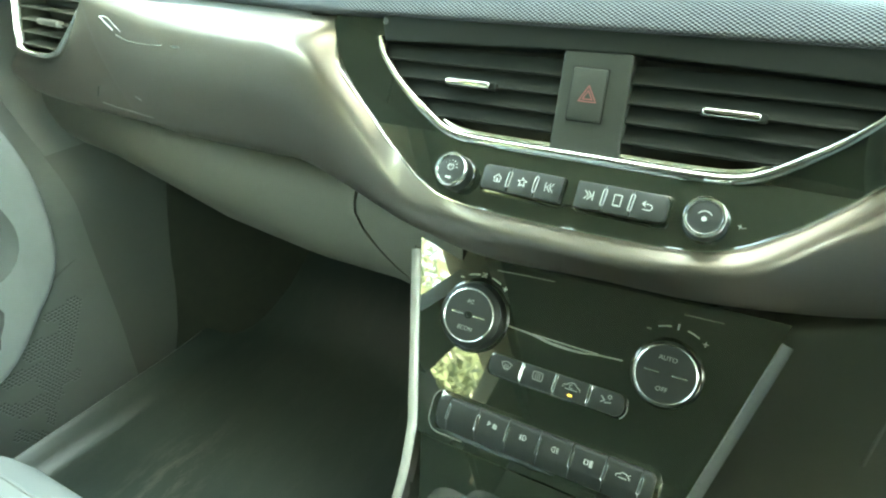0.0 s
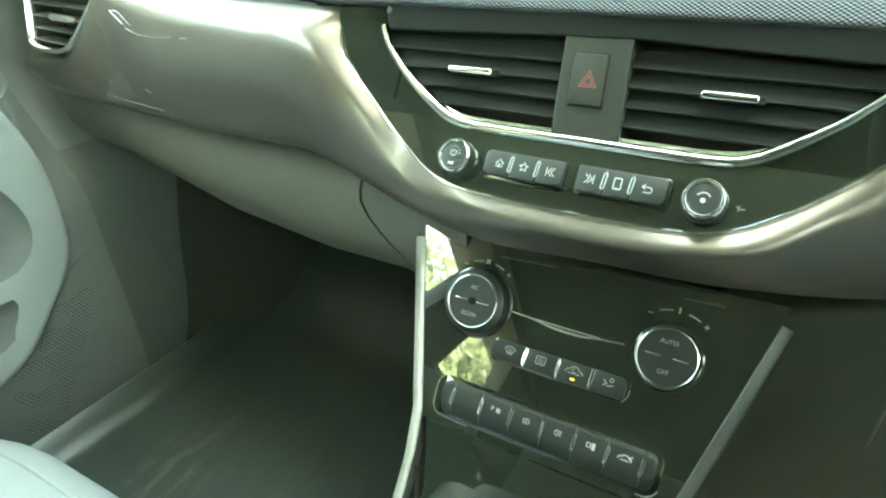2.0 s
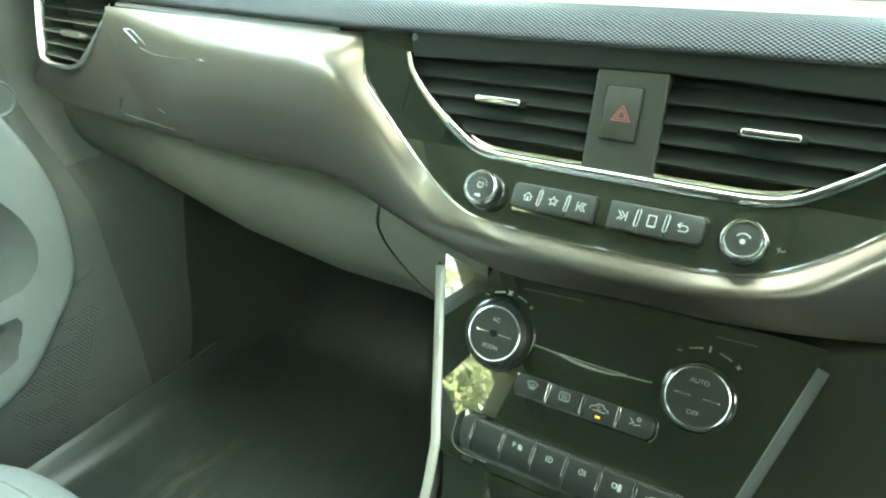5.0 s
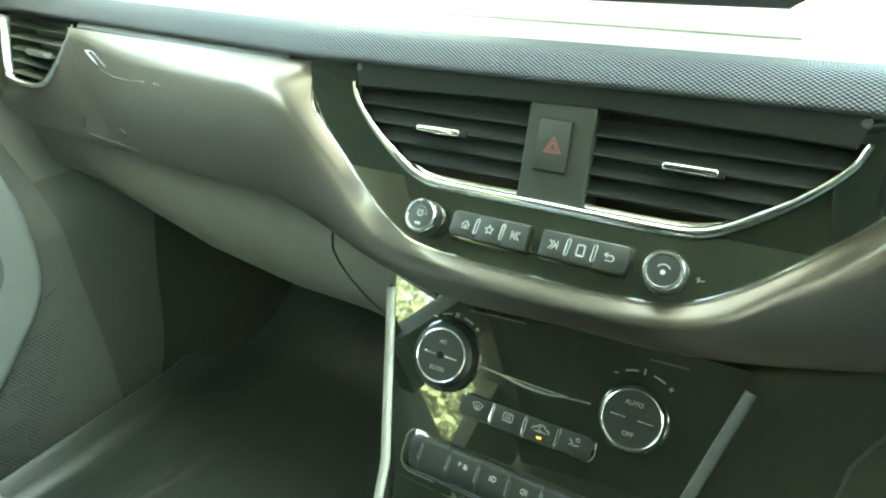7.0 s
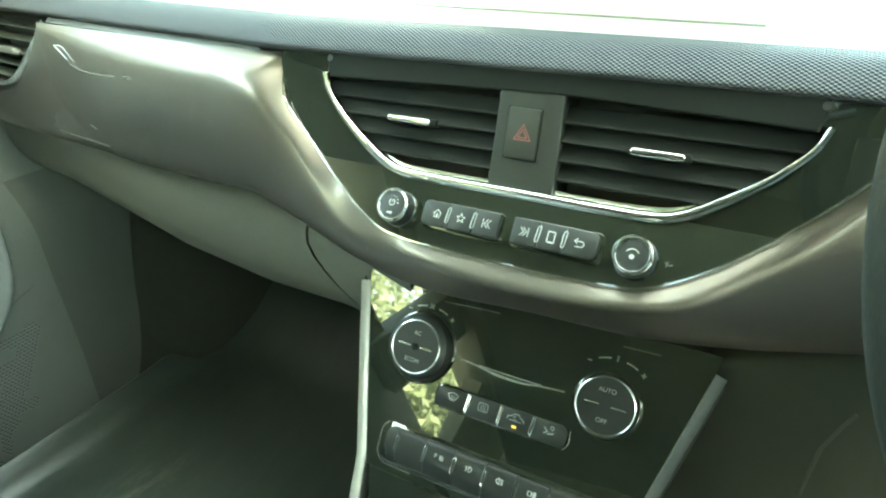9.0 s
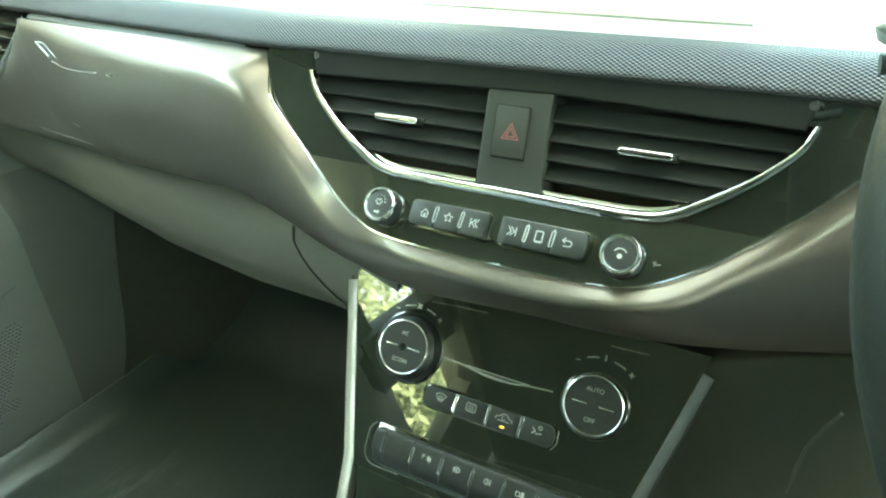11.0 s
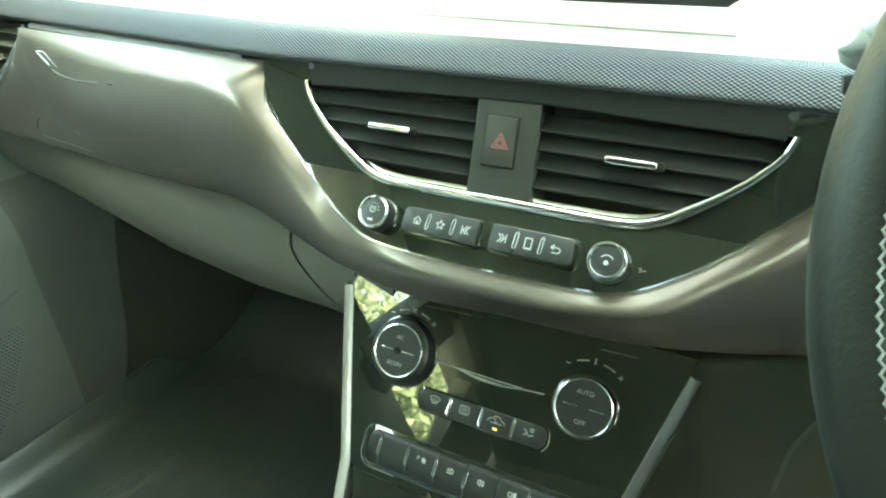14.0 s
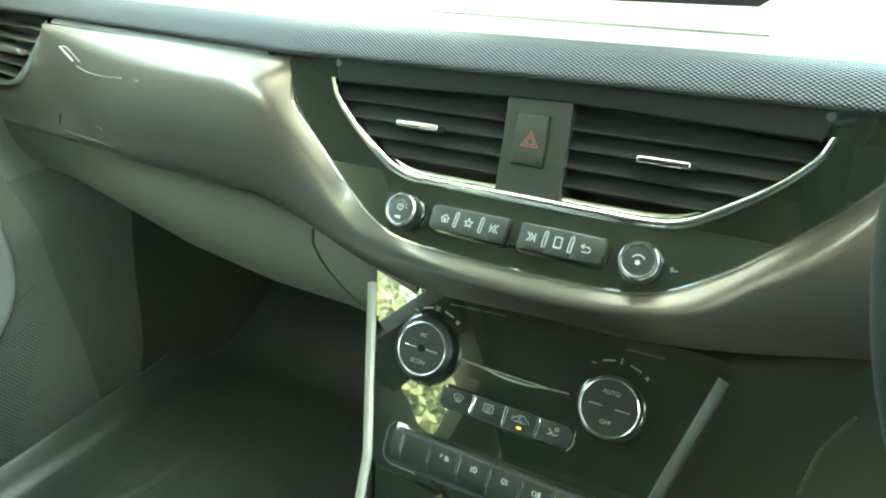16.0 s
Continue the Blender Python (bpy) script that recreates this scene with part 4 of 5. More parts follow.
SIDE = side_frame()
side_vent = thing("side_air_vent", "chrome-edged black side air vent at the door", "air vent", "dashboard air vents")
ring = [(-.1085, .046), (-.1104, .0400), (-.1093, .0029), (-.1050, -.0290), (-.0950, -.0370), (-.0664, -.0395), (-.025, -.0385), (-.0090, -.0360), (.0126, -.0292), (.0465, -.0038), (.0724, .0198), (.0985, .0455)]
bm = bmesh.new()
path = [tuple(q) for q in spline([(a, b, 0) for a, b in ring], 70)]
ribbon(bm, [(p[0], p[1], .001) for p in path], [(-.0036, -.006), (-.0036, .001), (-.0018, .0032), (.0016, .0032), (.0036, .0005), (.0036, -.008)])
part("chrome_edge", bm, RINGS, side_vent, "polished chrome edge", m=SIDE, sharp=50)
bm = bmesh.new()
loft(bm, [[(p[0], p[1], 0) for p in path], [(p[0] * .95 - .002, p[1] * .95, -.05) for p in path]], closed=True)
bm.faces.new([bm.verts.new((p[0] * .95 - .002, p[1] * .95, -.05)) for p in path])
part("recess", bm, KNEE, side_vent, m=SIDE)


def ring_span(v):
    cross = []
    for (x0, y0), (x1, y1) in zip(ring, ring[1:] + ring[:1]):
        if (y0 - v) * (y1 - v) < 0:
            cross.append(x0 + (x1 - x0) * (v - y0) / (y1 - y0))
    return min(cross) + .005, max(cross) - .005


for k in range(5):
    v = -.0282 + .0155 * k
    a, c = ring_span(v)
    bm = bmesh.new()
    prof = [(-.0012, -.004), (.0, -.0028), (.0012, -.004), (.0058, -.024), (.0044, -.0245)]
    grid = loft(bm, [[(a + (c - a) * i / 6, v + p, w) for p, w in prof] for i in range(7)], closed=True)
    bm.faces.new(grid[0][::-1])
    bm.faces.new(grid[-1])
    part("slat", bm, KICK, side_vent, m=SIDE, sharp=40)
bm = bmesh.new()
slab(bm, rounded(-.0095, .0040, .056, .0080, .0038), -.006, .0040, .0030, 4)
part("tab", bm, SATIN, side_vent, "chrome slider tab", m=SIDE)

# ---- touchscreen on the dash top ----
screen = thing("touchscreen", "grey-framed floating touchscreen on the dash top", "screen")
TILT_SCREEN = sloped(.160, .2530, .12, 1)
bm = bmesh.new()
slab(bm, [(-.105, .0), (.110, .0), (.122, .008), (.124, .118), (.116, .124), (-.112, .124), (-.120, .118), (-.118, .008)], -.016, 0, .003)
part("bezel", bm, BEZEL, screen, m=TILT_SCREEN)
bm = bmesh.new()
slab(bm, rounded(.002, .064, .214, .100, .003), -.001, .0006, .0003)
part("glass", bm, SCREEN, screen, m=TILT_SCREEN)
bm = bmesh.new()
prism(bm, [(-.03, .46, .245), (.02, .46, .245), (.02, .50, .245), (-.03, .50, .245)], [(-.03, .190, .33), (.02, .190, .33), (.02, .20, .33), (-.03, .20, .33)])
part("stand", bm, DASH_TOP, screen, "pale stand")

# ---- steering wheel ----
wheel = thing("steering_wheel", "black leather steering wheel with satin accent", "steering wheel")
WHEEL = Matrix.Translation((.3480, -.160, .250)) @ Matrix.Rotation(math.atan2(1, .5), 4, "X")
bm = bmesh.new()
R, tr = .1645, .0155
rows = []
for i in range(97):
    a = 2 * math.pi * i / 96
    rows.append([((R + tr * math.cos(t) * (1.0 if math.cos(t) > 0 else 1.25)) * math.cos(a), (R + tr * math.cos(t) * (1.0 if math.cos(t) > 0 else 1.25)) * math.sin(a), tr * 1.05 * math.sin(t)) for t in [2 * math.pi * k / 20 for k in range(20)]])
loft(bm, rows, closed=True)
part("rim", bm, RIM, wheel, "stitched dark leather rim", m=WHEEL, sharp=70)
bm = bmesh.new()
zig = []
for i in range(601):
    a = radians(90 + 0.6 * i)
    rr, t = R, radians(86 + (1.5 if i % 2 else -1.5))
    zig.append(((rr + tr * 1.27 * math.cos(t)) * math.cos(a), (rr + tr * 1.27 * math.cos(t)) * math.sin(a), tr * 1.07 * math.sin(t)))
tube(bm, zig, .00045, 5)
part("stitching", bm, THREAD, wheel, "pale zigzag stitching", m=WHEEL)
for s in (-1, 1):
    bm = bmesh.new()
    slab(bm, [(s * .045, .028), (s * .150, .020), (s * .150, -.022), (s * .045, -.036)], -.020, .000, .006)
    part("spoke", bm, DARK, wheel, m=WHEEL)
bm = bmesh.new()
slab(bm, [(-.022, -.03), (.022, -.03), (.028, -.152), (-.028, -.152)], -.022, -.004, .006)
part("spoke", bm, DARK, wheel, m=WHEEL)
bm = bmesh.new()
slab(bm, [(.066 * math.cos(radians(k * 12)), .056 * math.sin(radians(k * 12))) for k in range(30)], -.02, .022, .018, 4)
part("hub", bm, DARK, wheel, m=WHEEL)
bm = bmesh.new()
lathe(bm, [(.05, -.02), (.045, -.18), (.06, -.30)], 24)
part("column", bm, DARK, wheel, m=WHEEL)
stalk = thing("column_stalk", "pale grey column stalk behind the steering wheel", "stalk")
bm = bmesh.new()
tube(bm, [(.31, -.06, .25), (.25, -.085, .274), (.205, -.096, .2890), (.1840, -.0995, .2825), (.1765, -.100, .2765), (.1732, -.100, .2700), (.1722, -.100, .2675)], lambda f: .0046 + .0018 * min(1.0, 1.6 * f) - .0030 * max(0.0, f - .9) * 10, 14)
part("arm", bm, DOORUPPER, stalk)
bm = bmesh.new()
tube(bm, [(.190, -.099, .2665), (.178, -.100, .2625), (.1718, -.1005, .2615)], .0034, 12)
part("tip", bm, DARK, stalk)
cluster = thing("cluster_hood", "dark instrument cluster hood behind the steering wheel", "instrument cluster")
bm = bmesh.new()
loft(bm, [[(.36 + .145 * math.cos(radians(a)), y, .235 + k * .085 * math.sin(radians(a))) for a in range(0, 181, 12)] for y, k in ((.075, .92), (.060, 1.0), (.064, 1.08), (.10, 1.10), (.24, .85))])
part("hood", bm, DARK, cluster, sharp=50)

# ---- passenger door and kick panel ----
def smooth(t):
    t = max(0.0, min(1.0, t))
    return t * t * (3 - 2 * t)


def door_x(y, z):
    return -.772 - .125 * smooth((z + .10) / .2) * smooth((y + .005) / .10) + .012 * smooth((-z - .12) / .2)


door = thing("passenger_door", "closed grey passenger door trim with perforated grille", "car door")
bm = bmesh.new()
ys = [-1.10 + 1.185 * i / 60 for i in range(61)]
zs = [-.43 + .93 * i / 62 for i in range(63)]
loft(bm, [[(door_x(y, z), y, z) for y in ys] for z in [z for z in zs if z < -.02] + [-.0165]])
part("lower_trim", bm, DOORGREY, door, "grey moulded door trim", sharp=60)
# Same surface as the door trim, coloured darker for the footwell's shade.
bm = bmesh.new()
loft(bm, [[(door_x(y, z), y, z) for y in [.0852 + .6663 * i / 30 for i in range(31)]] for z in [z for z in zs if z < -.02] + [-.0165]])
structure("kick_panel", bm, KICK, "kick panel ahead of the door, grey darkened for footwell shade", "kick panel")


insert = [(q.x, q.y) for q in spline([(-.03, .20, 0), (.000, .10, 0), (.026, .03, 0), (.038, -.036, 0), (.033, -.13, 0), (.010, -.178, 0), (-.017, -.205, 0), (-.07, -.257, 0), (-.126, -.281, 0), (-.25, -.295, 0), (-.5, -.295, 0)], 40)]
handle = [(q.x, q.y) for q in spline([(-.30, .030, 0), (-.115, .026, 0), (-.062, .014, 0), (-.038, -.010, 0), (-.018, -.048, 0), (-.012, -.088, 0), (-.030, -.125, 0), (-.080, -.140, 0), (-.30, -.140, 0)], 44)]
pocket = [(q.x, q.y) for q in spline([(-.30, -.165, 0), (-.085, -.168, 0), (-.064, -.178, 0), (-.078, -.205, 0), (-.110, -.232, 0), (-.30, -.245, 0)], 32)]


def dished(bm, outline, top, depth, focus):
    """A hollow below an opening, deepest near the focus."""
    rows = []
    for k, w in ((0, 0), (.03, .10), (.08, .30), (.20, .62), (.40, .86), (.70, .98), (.97, 1.0)):
        rows.append([(p[0] + (focus[0] - p[0]) * k, p[1] + (focus[1] - p[1]) * k, top - depth * w) for p in outline])
    grid = loft(bm, rows, closed=True)
    bm.faces.new(grid[-1])


bm = bmesh.new()
slab(bm, insert + [(-.5, .20)], -.004, .018, .014, 4)
front = max(bm.faces, key=lambda f: min(v.co.z for v in f.verts))
edges = list(front.edges)
bm.faces.remove(front)
for hole in (handle, pocket):
    ring = [bm.verts.new((p[0], p[1], .018)) for p in hole]
    edges += [bm.edges.new((ring[i], ring[(i + 1) % len(ring)])) for i in range(len(ring))]
bmesh.ops.triangle_fill(bm, edges=edges, use_beauty=True, use_dissolve=False)
for v in bm.verts:
    y, z, w = v.co
    v.co = Vector((door_x(min(y, 0), z) + w, y, z))
part("armrest_panel", bm, DOORPALE, door, "pale grey raised door panel", sharp=40)
# The pocket is shallow, so its shade is put into a darker grey.
for hole, focus, name, mat, label in ((handle, (-.12, .000), "handle_recess", DOORGREY, "hollow grey pull handle recess"), (pocket, (-.20, -.19), "pocket", MID, "map pocket opening, its shade put in as dark grey")):
    bm = bmesh.new()
    dished(bm, hole, .018, .016, focus)
    for v in bm.verts:
        y, z, w = v.co
        v.co = Vector((door_x(min(y, 0), z) + w, y, z))
    part(name, bm, mat, door, label, sharp=50)
bm = bmesh.new()
tube(bm, [(door_x(0, z) + .004, y, z) for y, z in ((.012, -.176), (.030, -.168), (.055, -.160))], .0007, 6)
part("seam", bm, VOID, door)
bm = bmesh.new()
tube(bm, [(door_x(y, z) + .0030, y, z) for y, z in ((-.075, .105), (-.040, .070), (-.008, .033), (.010, .004), (.022, -.014))], .0010, 6)
part("seam", bm, MID, door)
# perforations: small round holes laid in a fading diagonal pattern, as flat dark discs
dots = bmesh.new()


BANDS = ((.027, -.224, -.012, -.288, .0130), (-.015, -.286, -.041, -.314, .0190), (-.043, -.317, -.061, -.381, .0074), (-.011, -.225, .021, -.227, .0082),
         (-.047, -.261, -.017, -.264, .0150), (-.091, -.284, -.048, -.291, .0110), (-.035, -.324, -.008, -.331, .0094), (-.108, -.315, -.089, -.340, .0082),
         (-.087, -.339, -.042, -.343, .0118), (-.108, -.370, -.079, -.396, .0086))      # from, to and half width


def pierced(y, z):
    """A spine of holes with short bands that branch off it to the rear."""
    for y0, z0, y1, z1, wide in BANDS:
        f = max(0.0, min(1.0, ((y - y0) * (y1 - y0) + (z - z0) * (z1 - z0)) / ((y1 - y0) ** 2 + (z1 - z0) ** 2)))
        if math.hypot(y - y0 - f * (y1 - y0), z - z0 - f * (z1 - z0)) < wide:
            return True
    return False


# Pale arcs paint the light caught by each hole's lower rim.
rims = bmesh.new()
for i in range(46):
    for j in range(50):
        y = -.17 + .0056 * i + (.0028 if j % 2 else 0)
        z = -.440 + .0048 * j
        if not pierced(y, z):
            continue
        x = door_x(y, z) + .0006
        dots.faces.new([dots.verts.new((x, y + .0019 * math.cos(t), z + .0019 * math.sin(t))) for t in [math.pi / 3 * k for k in range(6)]])
        arcs = [radians(a) for a in (195, 235, 275, 315)]
        loft(rims, [[(x + .0003, y + r * math.cos(t), z + r * math.sin(t)) for t in arcs] for r in (.0017, .0024)])
tagged(part("perforations", dots, DARK, door, "pattern of small round holes as flat dark discs"), kind="stuff")
tagged(part("rim_glints", rims, DOORUPPER, door, "pale arcs painting the light on the holes' lower rims"), kind="stuff")
# The unseen top edge is set by how much window light passes it.
bm = bmesh.new()
loft(bm, [[(door_x(y, z) + .0006 * (z > -.015), y, z) for y in [-1.10 + 1.185 * i / 60 for i in range(61)]] for z in [-.018] + [z for z in zs if -.015 < z < .42]])
part("upper_trim", bm, DOORGREY, door, "grey upper door trim", sharp=60)
bm = bmesh.new()
loft(bm, [[(door_x(y, z) + .0006, y, z) for y in [.0855 + .665 * i / 30 for i in range(31)]] for z in [-.018] + [z for z in zs if z > -.015]])
structure("hinge_pillar_trim", bm, DOORGREY, "grey pillar trim ahead of the door", "pillar trim")
bm = bmesh.new()
lathe(bm, [(.0235, 0), (.0235, .004), (.021, .0052), (.019, .0035), (.00001, .0040)], 32)
tweeter = part("tweeter", bm, DOORGREY, door, "small round tweeter grille", m=Matrix.Translation((-.766, .006, .106)) @ Matrix.Rotation(radians(90), 4, "Y"))
bm = bmesh.new()
for i in range(-4, 5):
    for j in range(-4, 5):
        y, z = .0042 * (i + (.5 if j % 2 else 0)), .0037 * j
        if math.hypot(y, z) < .0175:
            bm.faces.new([bm.verts.new((-.7613, .006 + y + .0015 * math.cos(a), .106 + z + .0015 * math.sin(a))) for a in [math.pi / 4 * k for k in range(8)]])
part("grille_holes", bm, VOID, tweeter)

# ---- floor, sill, seat ----
bm = bmesh.new()
rows = [[(x, y, z) for x in [-.90 + .2 * i for i in range(10)]] for y, z in ((-2.7, -.435), (-.5, -.435), (.15, -.435), (.32, -.415), (.47, -.295), (.54, -.11), (.56, .12))]
loft(bm, rows)
structure("floor", bm, CARPET, "black carpeted car floor", "floor")
bm = bmesh.new()
across = [(-.735, .030), (-.729, .034), (-.722, .030), (-.712, .017), (-.700, .006), (-.686, .0008), (-.66, 0)] + [(-.62 + .05 * i, .0012 * math.sin(2.1 * i)) for i in range(8)] + [(-.235, .004), (-.222, .014), (-.216, .024), (-.210, .024)]
rows = []
for q in stations([(0, -.56, -.411), (0, -.35, -.411), (0, -.10, -.411), (0, .12, -.411), (0, .22, -.405), (0, .30, -.390), (0, .40, -.318), (0, .455, -.262), (0, .49, -.195)], 4):
    rows.append([(x, q.y - lift * max(0.0, q.y) * .6, q.z + lift + .0015 * math.sin(9 * q.y + 5 * x)) for x, lift in across])
loft(bm, rows)
bmesh.ops.solidify(bm, geom=bm.faces[:], thickness=.003)
tagged(part("floor_mat", bm, MAT, None), "dusty black rubber floor mat", "floor mat")
bm = bmesh.new()
loft(bm, [[(-.80, y, z), (-.765, y + .006, z), (-.735, y + .035, z), (-.70, y + .09, z), (-.66, y + .19, z), (-.64, .52, z)] for y, z in ((.140, -.43), (.167, -.36), (.193, -.25), (.228, -.12), (.268, .02), (.29, .10))])
structure("wheel_arch", bm, CARPET, "dark carpeted wheel arch beside the footwell", "wheel arch")
sill = tagged(new("sill_strip"), "dark sill strip along the passenger door", "sill")
bm = bmesh.new()
tube(bm, [(-.749, y, -.404) for y in [-.6 + .05 * i for i in range(22)]], .011, 12, .8)
part("strip", bm, LOUVER, sill)

# Added out of view: stops the driver's side light reaching the passenger footwell.
bm = bmesh.new()
loft(bm, [[(-.102, y, z), (-.098, y, z + .02), (-.06, y, z + .035), (.06, y, z + .035), (.098, y, z + .02), (.102, y, z)] for y, z in ((-1.6, -.30), (-.55, -.30), (-.30, -.32), (-.16, -.33))])
loft(bm, [[(x, y, -.425) for x in (-.115, .115)] if k else [(x, y, -.30) for x in (-.102, .102)] for y, k in ((-1.6, 0), (-1.6, 1))])
for s in (-1, 1):
    loft(bm, [[(s * .102, y, z), (s * .118, y, -.425)] for y, z in ((-1.6, -.30), (-.55, -.30), (-.30, -.32), (-.16, -.33))])
    loft(bm, [[(s * .095, -.16, -.33), (s * .118, -.16, -.425)], [(s * .095, .02, -.17), (s * .118, .02, -.425)], [(s * .095, .10, .02), (s * .118, .10, -.425)], [(s * .095, .55, .03), (s * .118, .55, -.425)]])
structure("tunnel", bm, CARPET, "unseen dark carpeted tunnel added to block light into the footwell", "tunnel")

seat = thing("passenger_seat", "grey leatherette front passenger seat", "car seat")


def cushion(seat, name, centre, size, m, mat, power=3.2):
    bm = bmesh.new()
    n, k = 40, 24
    rows = []
    for i in range(k + 1):
        b = -math.pi / 2 + math.pi * i / k
        row = []
        for j in range(n):
            a = 2 * math.pi * j / n
            se = lambda t: math.copysign(abs(t) ** (2 / power), t)
            row.append((centre[0] + size[0] * se(math.cos(b)) * se(math.cos(a)), centre[1] + size[1] * se(math.cos(b)) * se(math.sin(a)), centre[2] + size[2] * se(math.sin(b))))
        rows.append(row)
    loft(bm, rows, closed=True)
    return part(name, bm, mat, seat, m=m, sharp=80)


cushion(seat, "cushion", (-.385, -.451, -.262), (.235, .270, .090), None, LEATHER, 4.5)
for s in (-1, 1):
    cushion(seat, "bolster", (-.385 + s * .210, -.50, -.235), (.045, .24, .085), None, LEATHER)
RECLINED = pose(-.385, -.74, -.20, 62, 0, 0)
cushion(seat, "backrest", (0, 0, .33), (.235, .075, .34), RECLINED, LEATHER)
cushion(seat, "headrest", (0, 0, .76), (.13, .05, .085), RECLINED, LEATHER)


def seam_line(lat, grow, r, name, label):
    """Piping laid on the cushion at one height round its front."""
    bm = bmesh.new()
    se = lambda t: math.copysign(abs(t) ** (2 / 4.5), t)
    cb, sb = se(math.cos(radians(lat))), se(math.sin(radians(lat)))
    tube(bm, [(-.385 + (.235 + grow) * cb * se(math.cos(radians(a))), -.451 + (.270 + grow) * cb * se(math.sin(radians(a))), -.262 + (.090 + grow) * sb) for a in range(8, 173, 2)], r, 6)
    part(name, bm, LEATHER, seat, label)


seam_line(44, .0006, .0020, "piping", "pale seam piping")
seam_line(66, .0002, .0009, "seam", "stitched cushion seam")

# ---- car shell ----
def shell(name, bm, mat, label, category):
    return structure(name, bm, mat, label, category)


# Roof out of view; its cloth is made dark to dim the reflections.
bm = bmesh.new()
loft(bm, [[(x, y, z - .05 * (x / .7) ** 2) for x in [-.70 + .14 * i for i in range(11)]] for y, z in ((-.08, .82), (-.4, .88), (-1.0, .91), (-1.8, .90), (-2.72, .84))])
bmesh.ops.solidify(bm, geom=bm.faces[:], thickness=-.03)
shell("roof", bm, LINER, "unseen cloth headliner, darkened to dim its reflections", "roof")
for s, side in ((-1, "left"), (1, "right")):
    bm = bmesh.new()
    if s > 0:
        box(bm, (.80, -2.6, -.45), (.84, .75, .54))
    else:
        box(bm, (-.90, -2.6, -.45), (-.845, -1.10, .54))
        box(bm, (-.95, -1.10, -.45), (-.905, .75, .26))
        # Blocks added out of view keep the window's reflection off the fascia.
        prism(bm, [(-.95, -1.10, .24), (-.78, -1.10, .24), (-.78, -.88, .24), (-.95, -.88, .24)], [(-.92, -1.10, .53), (-.79, -1.10, .53), (-.79, -.88, .53), (-.92, -.88, .53)])
        prism(bm, [(-.95, -.88, .24), (-.78, -.88, .24), (-.78, -.45, .24), (-.95, -.45, .24)], [(-.92, -.85, .63), (-.79, -.85, .63), (-.79, -.45, .58), (-.92, -.45, .58)])
    # roof rail, A, B and C pillars
    prism(bm, [(s * .66, -2.5, .82), (s * .84, -2.5, .82), (s * .84, -.02, .80), (s * .66, -.02, .80)], [(s * .64, -2.5, .89), (s * .74, -2.5, .89), (s * .72, -.02, .87), (s * .64, -.02, .87)])
    prism(bm, [(s * .80, .74, .24), (s * .90, .74, .24), (s * .90, .60, .24), (s * .80, .60, .24)], [(s * .66, -.02, .82), (s * .76, -.02, .82), (s * .76, -.12, .82), (s * .66, -.12, .82)])
    prism(bm, [(s * .78, -1.04, .46), (s * .84, -1.04, .46), (s * .84, -1.34, .46), (s * .78, -1.34, .46)], [(s * .70, -1.22, .83), (s * .78, -1.22, .83), (s * .78, -1.46, .83), (s * .70, -1.46, .83)])
    prism(bm, [(s * .78, -1.98, .46), (s * .84, -1.98, .46), (s * .84, -2.6, .46), (s * .78, -2.6, .46)], [(s * .70, -1.82, .83), (s * .78, -1.82, .83), (s * .78, -2.5, .83), (s * .70, -2.5, .83)])
    shell("wall_" + side, bm, PILLAR, "unseen dark door walls, pillars and roof rail that shape reflections", "car wall")
    bm = bmesh.new()
    v = [bm.verts.new(p) for p in ((s * .82, .20, .47), (s * .82, -2.3, .47), (s * .74, -2.2, .84), (s * .74, -.05, .84))]
    bm.faces.new(v)
    w = shell("window_" + side, bm, GLASS, "clear side window glass", "window")
    w.visible_shadow = False
# Added out of view: a pale surface for the beam's right end to reflect.
bm = bmesh.new()
box(bm, (.765, -1.10, -.42), (.796, .085, .50), .012)
shell("driver_door_bounce", bm, DOORPALE, "unseen driver's door trim, added pale to brighten reflections", "car door")
# Rear end out of view, windowless and dark so nothing bright reflects in front.
bm = bmesh.new()
box(bm, (-.84, -2.64, -.45), (.84, -2.58, .86))
shell("wall_rear", bm, DARK, "unseen rear wall, closed and dark to keep reflections down", "car wall")
bm = bmesh.new()
bm.faces.new([bm.verts.new(p) for p in ((-.86, .76, .268), (.86, .76, .268), (.70, -.08, .83), (-.70, -.08, .83))])
shell("windshield", bm, GLASS, "clear raked windshield glass", "window").visible_shadow = False
bm = bmesh.new()
box(bm, (-.95, .75, -.45), (.90, .80, .25))
shell("wall_front", bm, VOID, "dark firewall under the windshield", "car wall")
bm = bmesh.new()
loft(bm, [[(x, y, z - .06 * (x / .8) ** 4) for x in [-.85 + .17 * i for i in range(11)]] for y, z in ((.82, .23), (1.2, .22), (1.6, .17), (1.78, .05), (1.82, -.3))])
tagged(part("bonnet", bm, PAINT, None), "grey painted car bonnet beyond the windshield", "bonnet")

# ---- outside ----
GROUND = -.86
bm = bmesh.new()
loft(bm, [[(-600 + 1200 * i / 8, -600 + 1200 * j / 8, GROUND) for i in range(9)] for j in range(9)])
structure("ground", bm, EARTH, "dusty open ground", "ground")
underbody = thing("car_underbody", "dark car underbody on four black tyres", "underbody")
bm = bmesh.new()
box(bm, (-.80, -2.5, -.62), (.80, 1.6, -.43), .05)
part("chassis", bm, PILLAR, underbody)
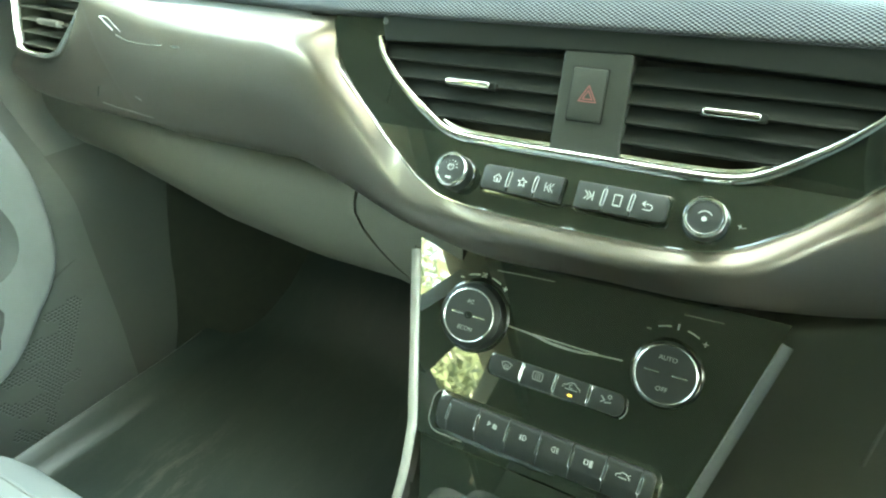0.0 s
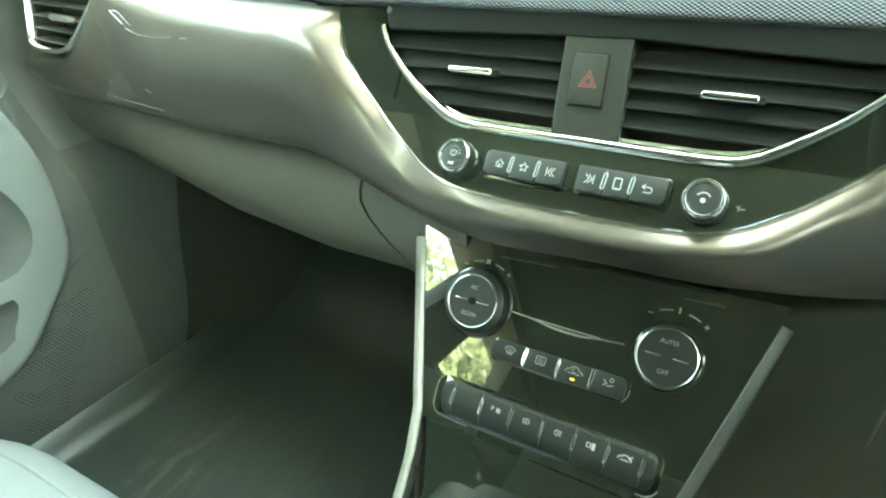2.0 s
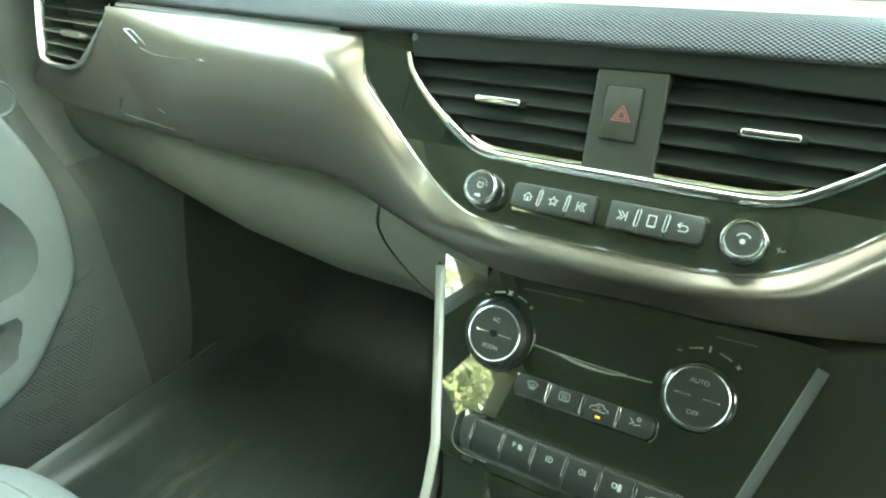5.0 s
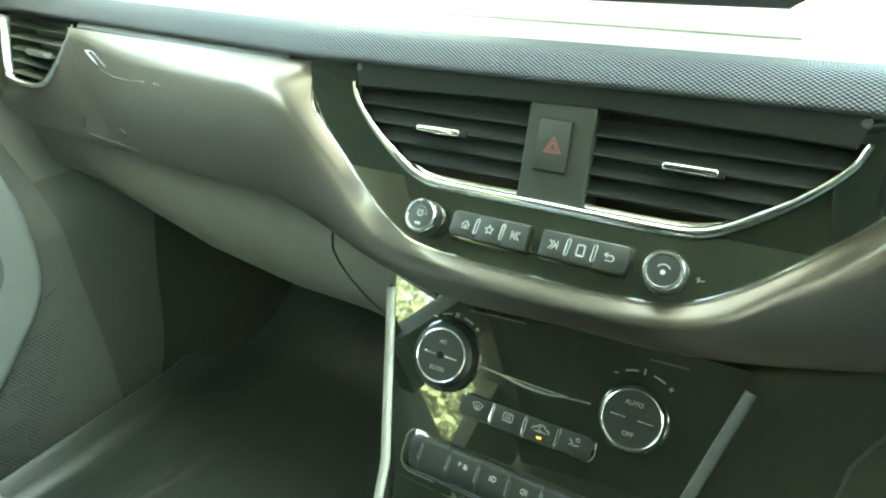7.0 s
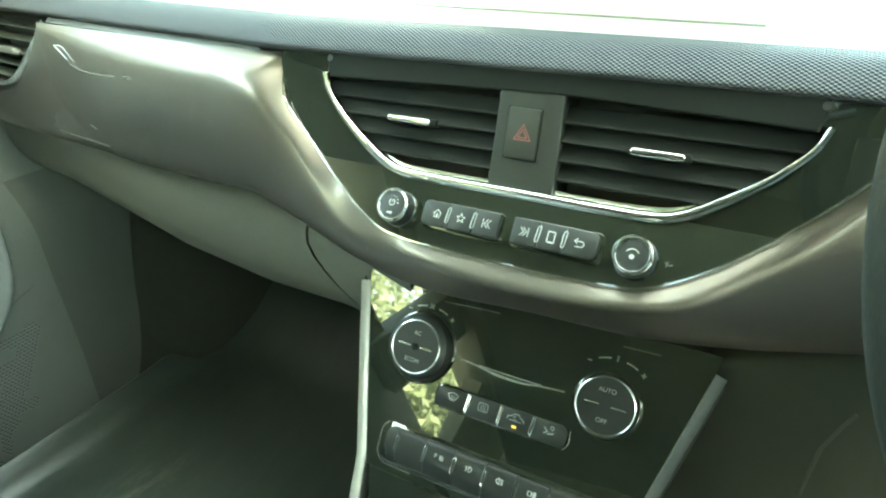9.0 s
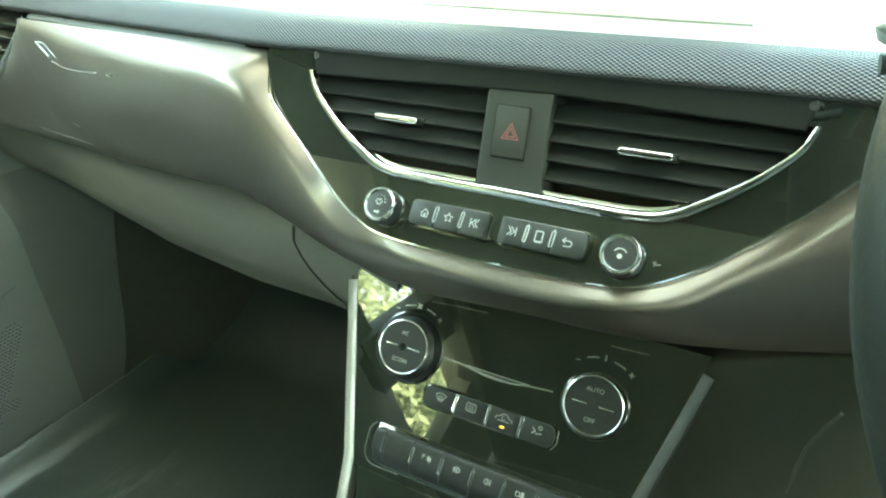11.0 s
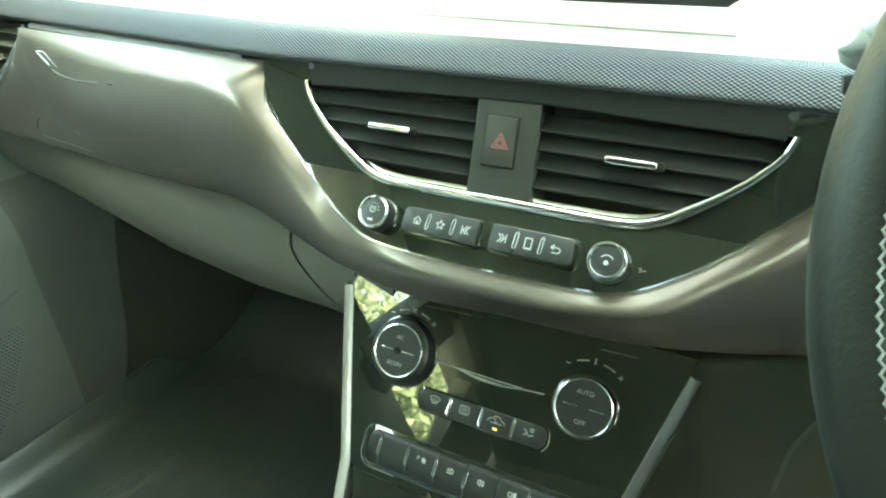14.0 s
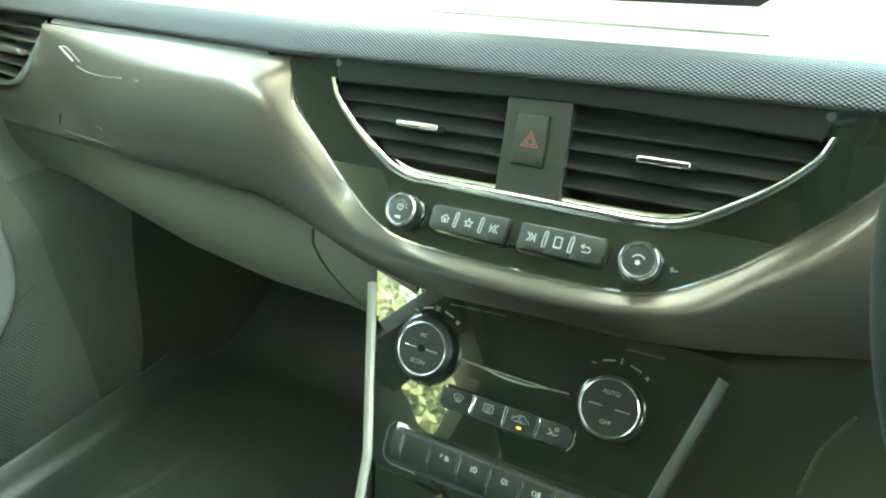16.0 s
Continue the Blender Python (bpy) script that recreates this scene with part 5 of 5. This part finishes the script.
for x in (-.72, .72):
    for y in (-1.55, 1.05):
        bm = bmesh.new()
        lathe(bm, [(.20, -.1), (.31, -.1), (.325, -.08), (.325, .08), (.31, .1), (.20, .1)], 32)
        part("tyre", bm, RIM, underbody, m=Matrix.Translation((x, y, GROUND + .325)) @ Matrix.Rotation(radians(90), 4, "Y"))


def tree(x, y, height, spread, leaves, seed):
    rng = random.Random(seed)
    t = thing("tree", "leafy green tree beside the parked car", "tree", "trees beside the car")
    bm = bmesh.new()
    top = Vector((x + rng.uniform(-.3, .3), y, GROUND + height * .55))
    tube(bm, [(x, y, GROUND - .05), (x + .05, y, GROUND + height * .25), tuple(top)], lambda f: .17 - .09 * f, 10)
    tips = []
    for k in range(9):
        a = 2 * math.pi * k / 9 + rng.uniform(-.3, .3)
        tip = top + Vector((math.cos(a) * spread * rng.uniform(.4, .9), math.sin(a) * spread * rng.uniform(.4, .9), height * rng.uniform(-.12, .38)))
        mid = top.lerp(tip, .5) + Vector((0, 0, .25))
        tube(bm, [tuple(top - Vector((0, 0, rng.uniform(0, .6)))), tuple(mid), tuple(tip)], lambda f: .06 - .05 * f, 6)
        tips += [tip, mid, mid.lerp(tip, .5)]
    part("trunk", bm, BARK, t)
    verts, faces = [], []
    for k in range(leaves):
        c = rng.choice(tips) + Vector((rng.gauss(0, .38), rng.gauss(0, .38), rng.gauss(0, .30))) * (spread / 2.2)
        n = Vector((rng.gauss(0, 1), rng.gauss(0, 1), rng.gauss(0, 1) + .6)).normalized()
        s = n.orthogonal().normalized()
        s.rotate(Matrix.Rotation(rng.uniform(0, 6.28), 3, n))
        o = n.cross(s)
        l = rng.uniform(.06, .12)
        i = len(verts)
        verts += [c - s * l, c + o * l * .38, c + s * l, c - o * l * .38]
        faces.append((i, i + 1, i + 2, i + 3))
    mesh = bpy.data.meshes.new("crown")
    mesh.from_pydata(verts, [], faces)
    mesh.materials.append(LEAF)
    crown = new("crown", mesh)
    crown.parent = t
    tagged(crown, kind="stuff")


for x, y, hgt, spr, n, seed in ((-3.3, -3.5, 3.6, 1.5, 3500, 8), (-3.5, -5.8, 4.4, 2.2, 6500, 1), (-4.6, -8.0, 5.4, 2.8, 6500, 2), (-4.4, -11.0, 5.4, 2.8, 7000, 3), (-7.5, -9.2, 7.5, 3.8, 9000, 6), (-7.0, -13.5, 7.5, 3.8, 7000, 7), (1.5, -9.5, 5.5, 2.8, 3600, 5)):
    tree(x, y, hgt, spr, n, seed)
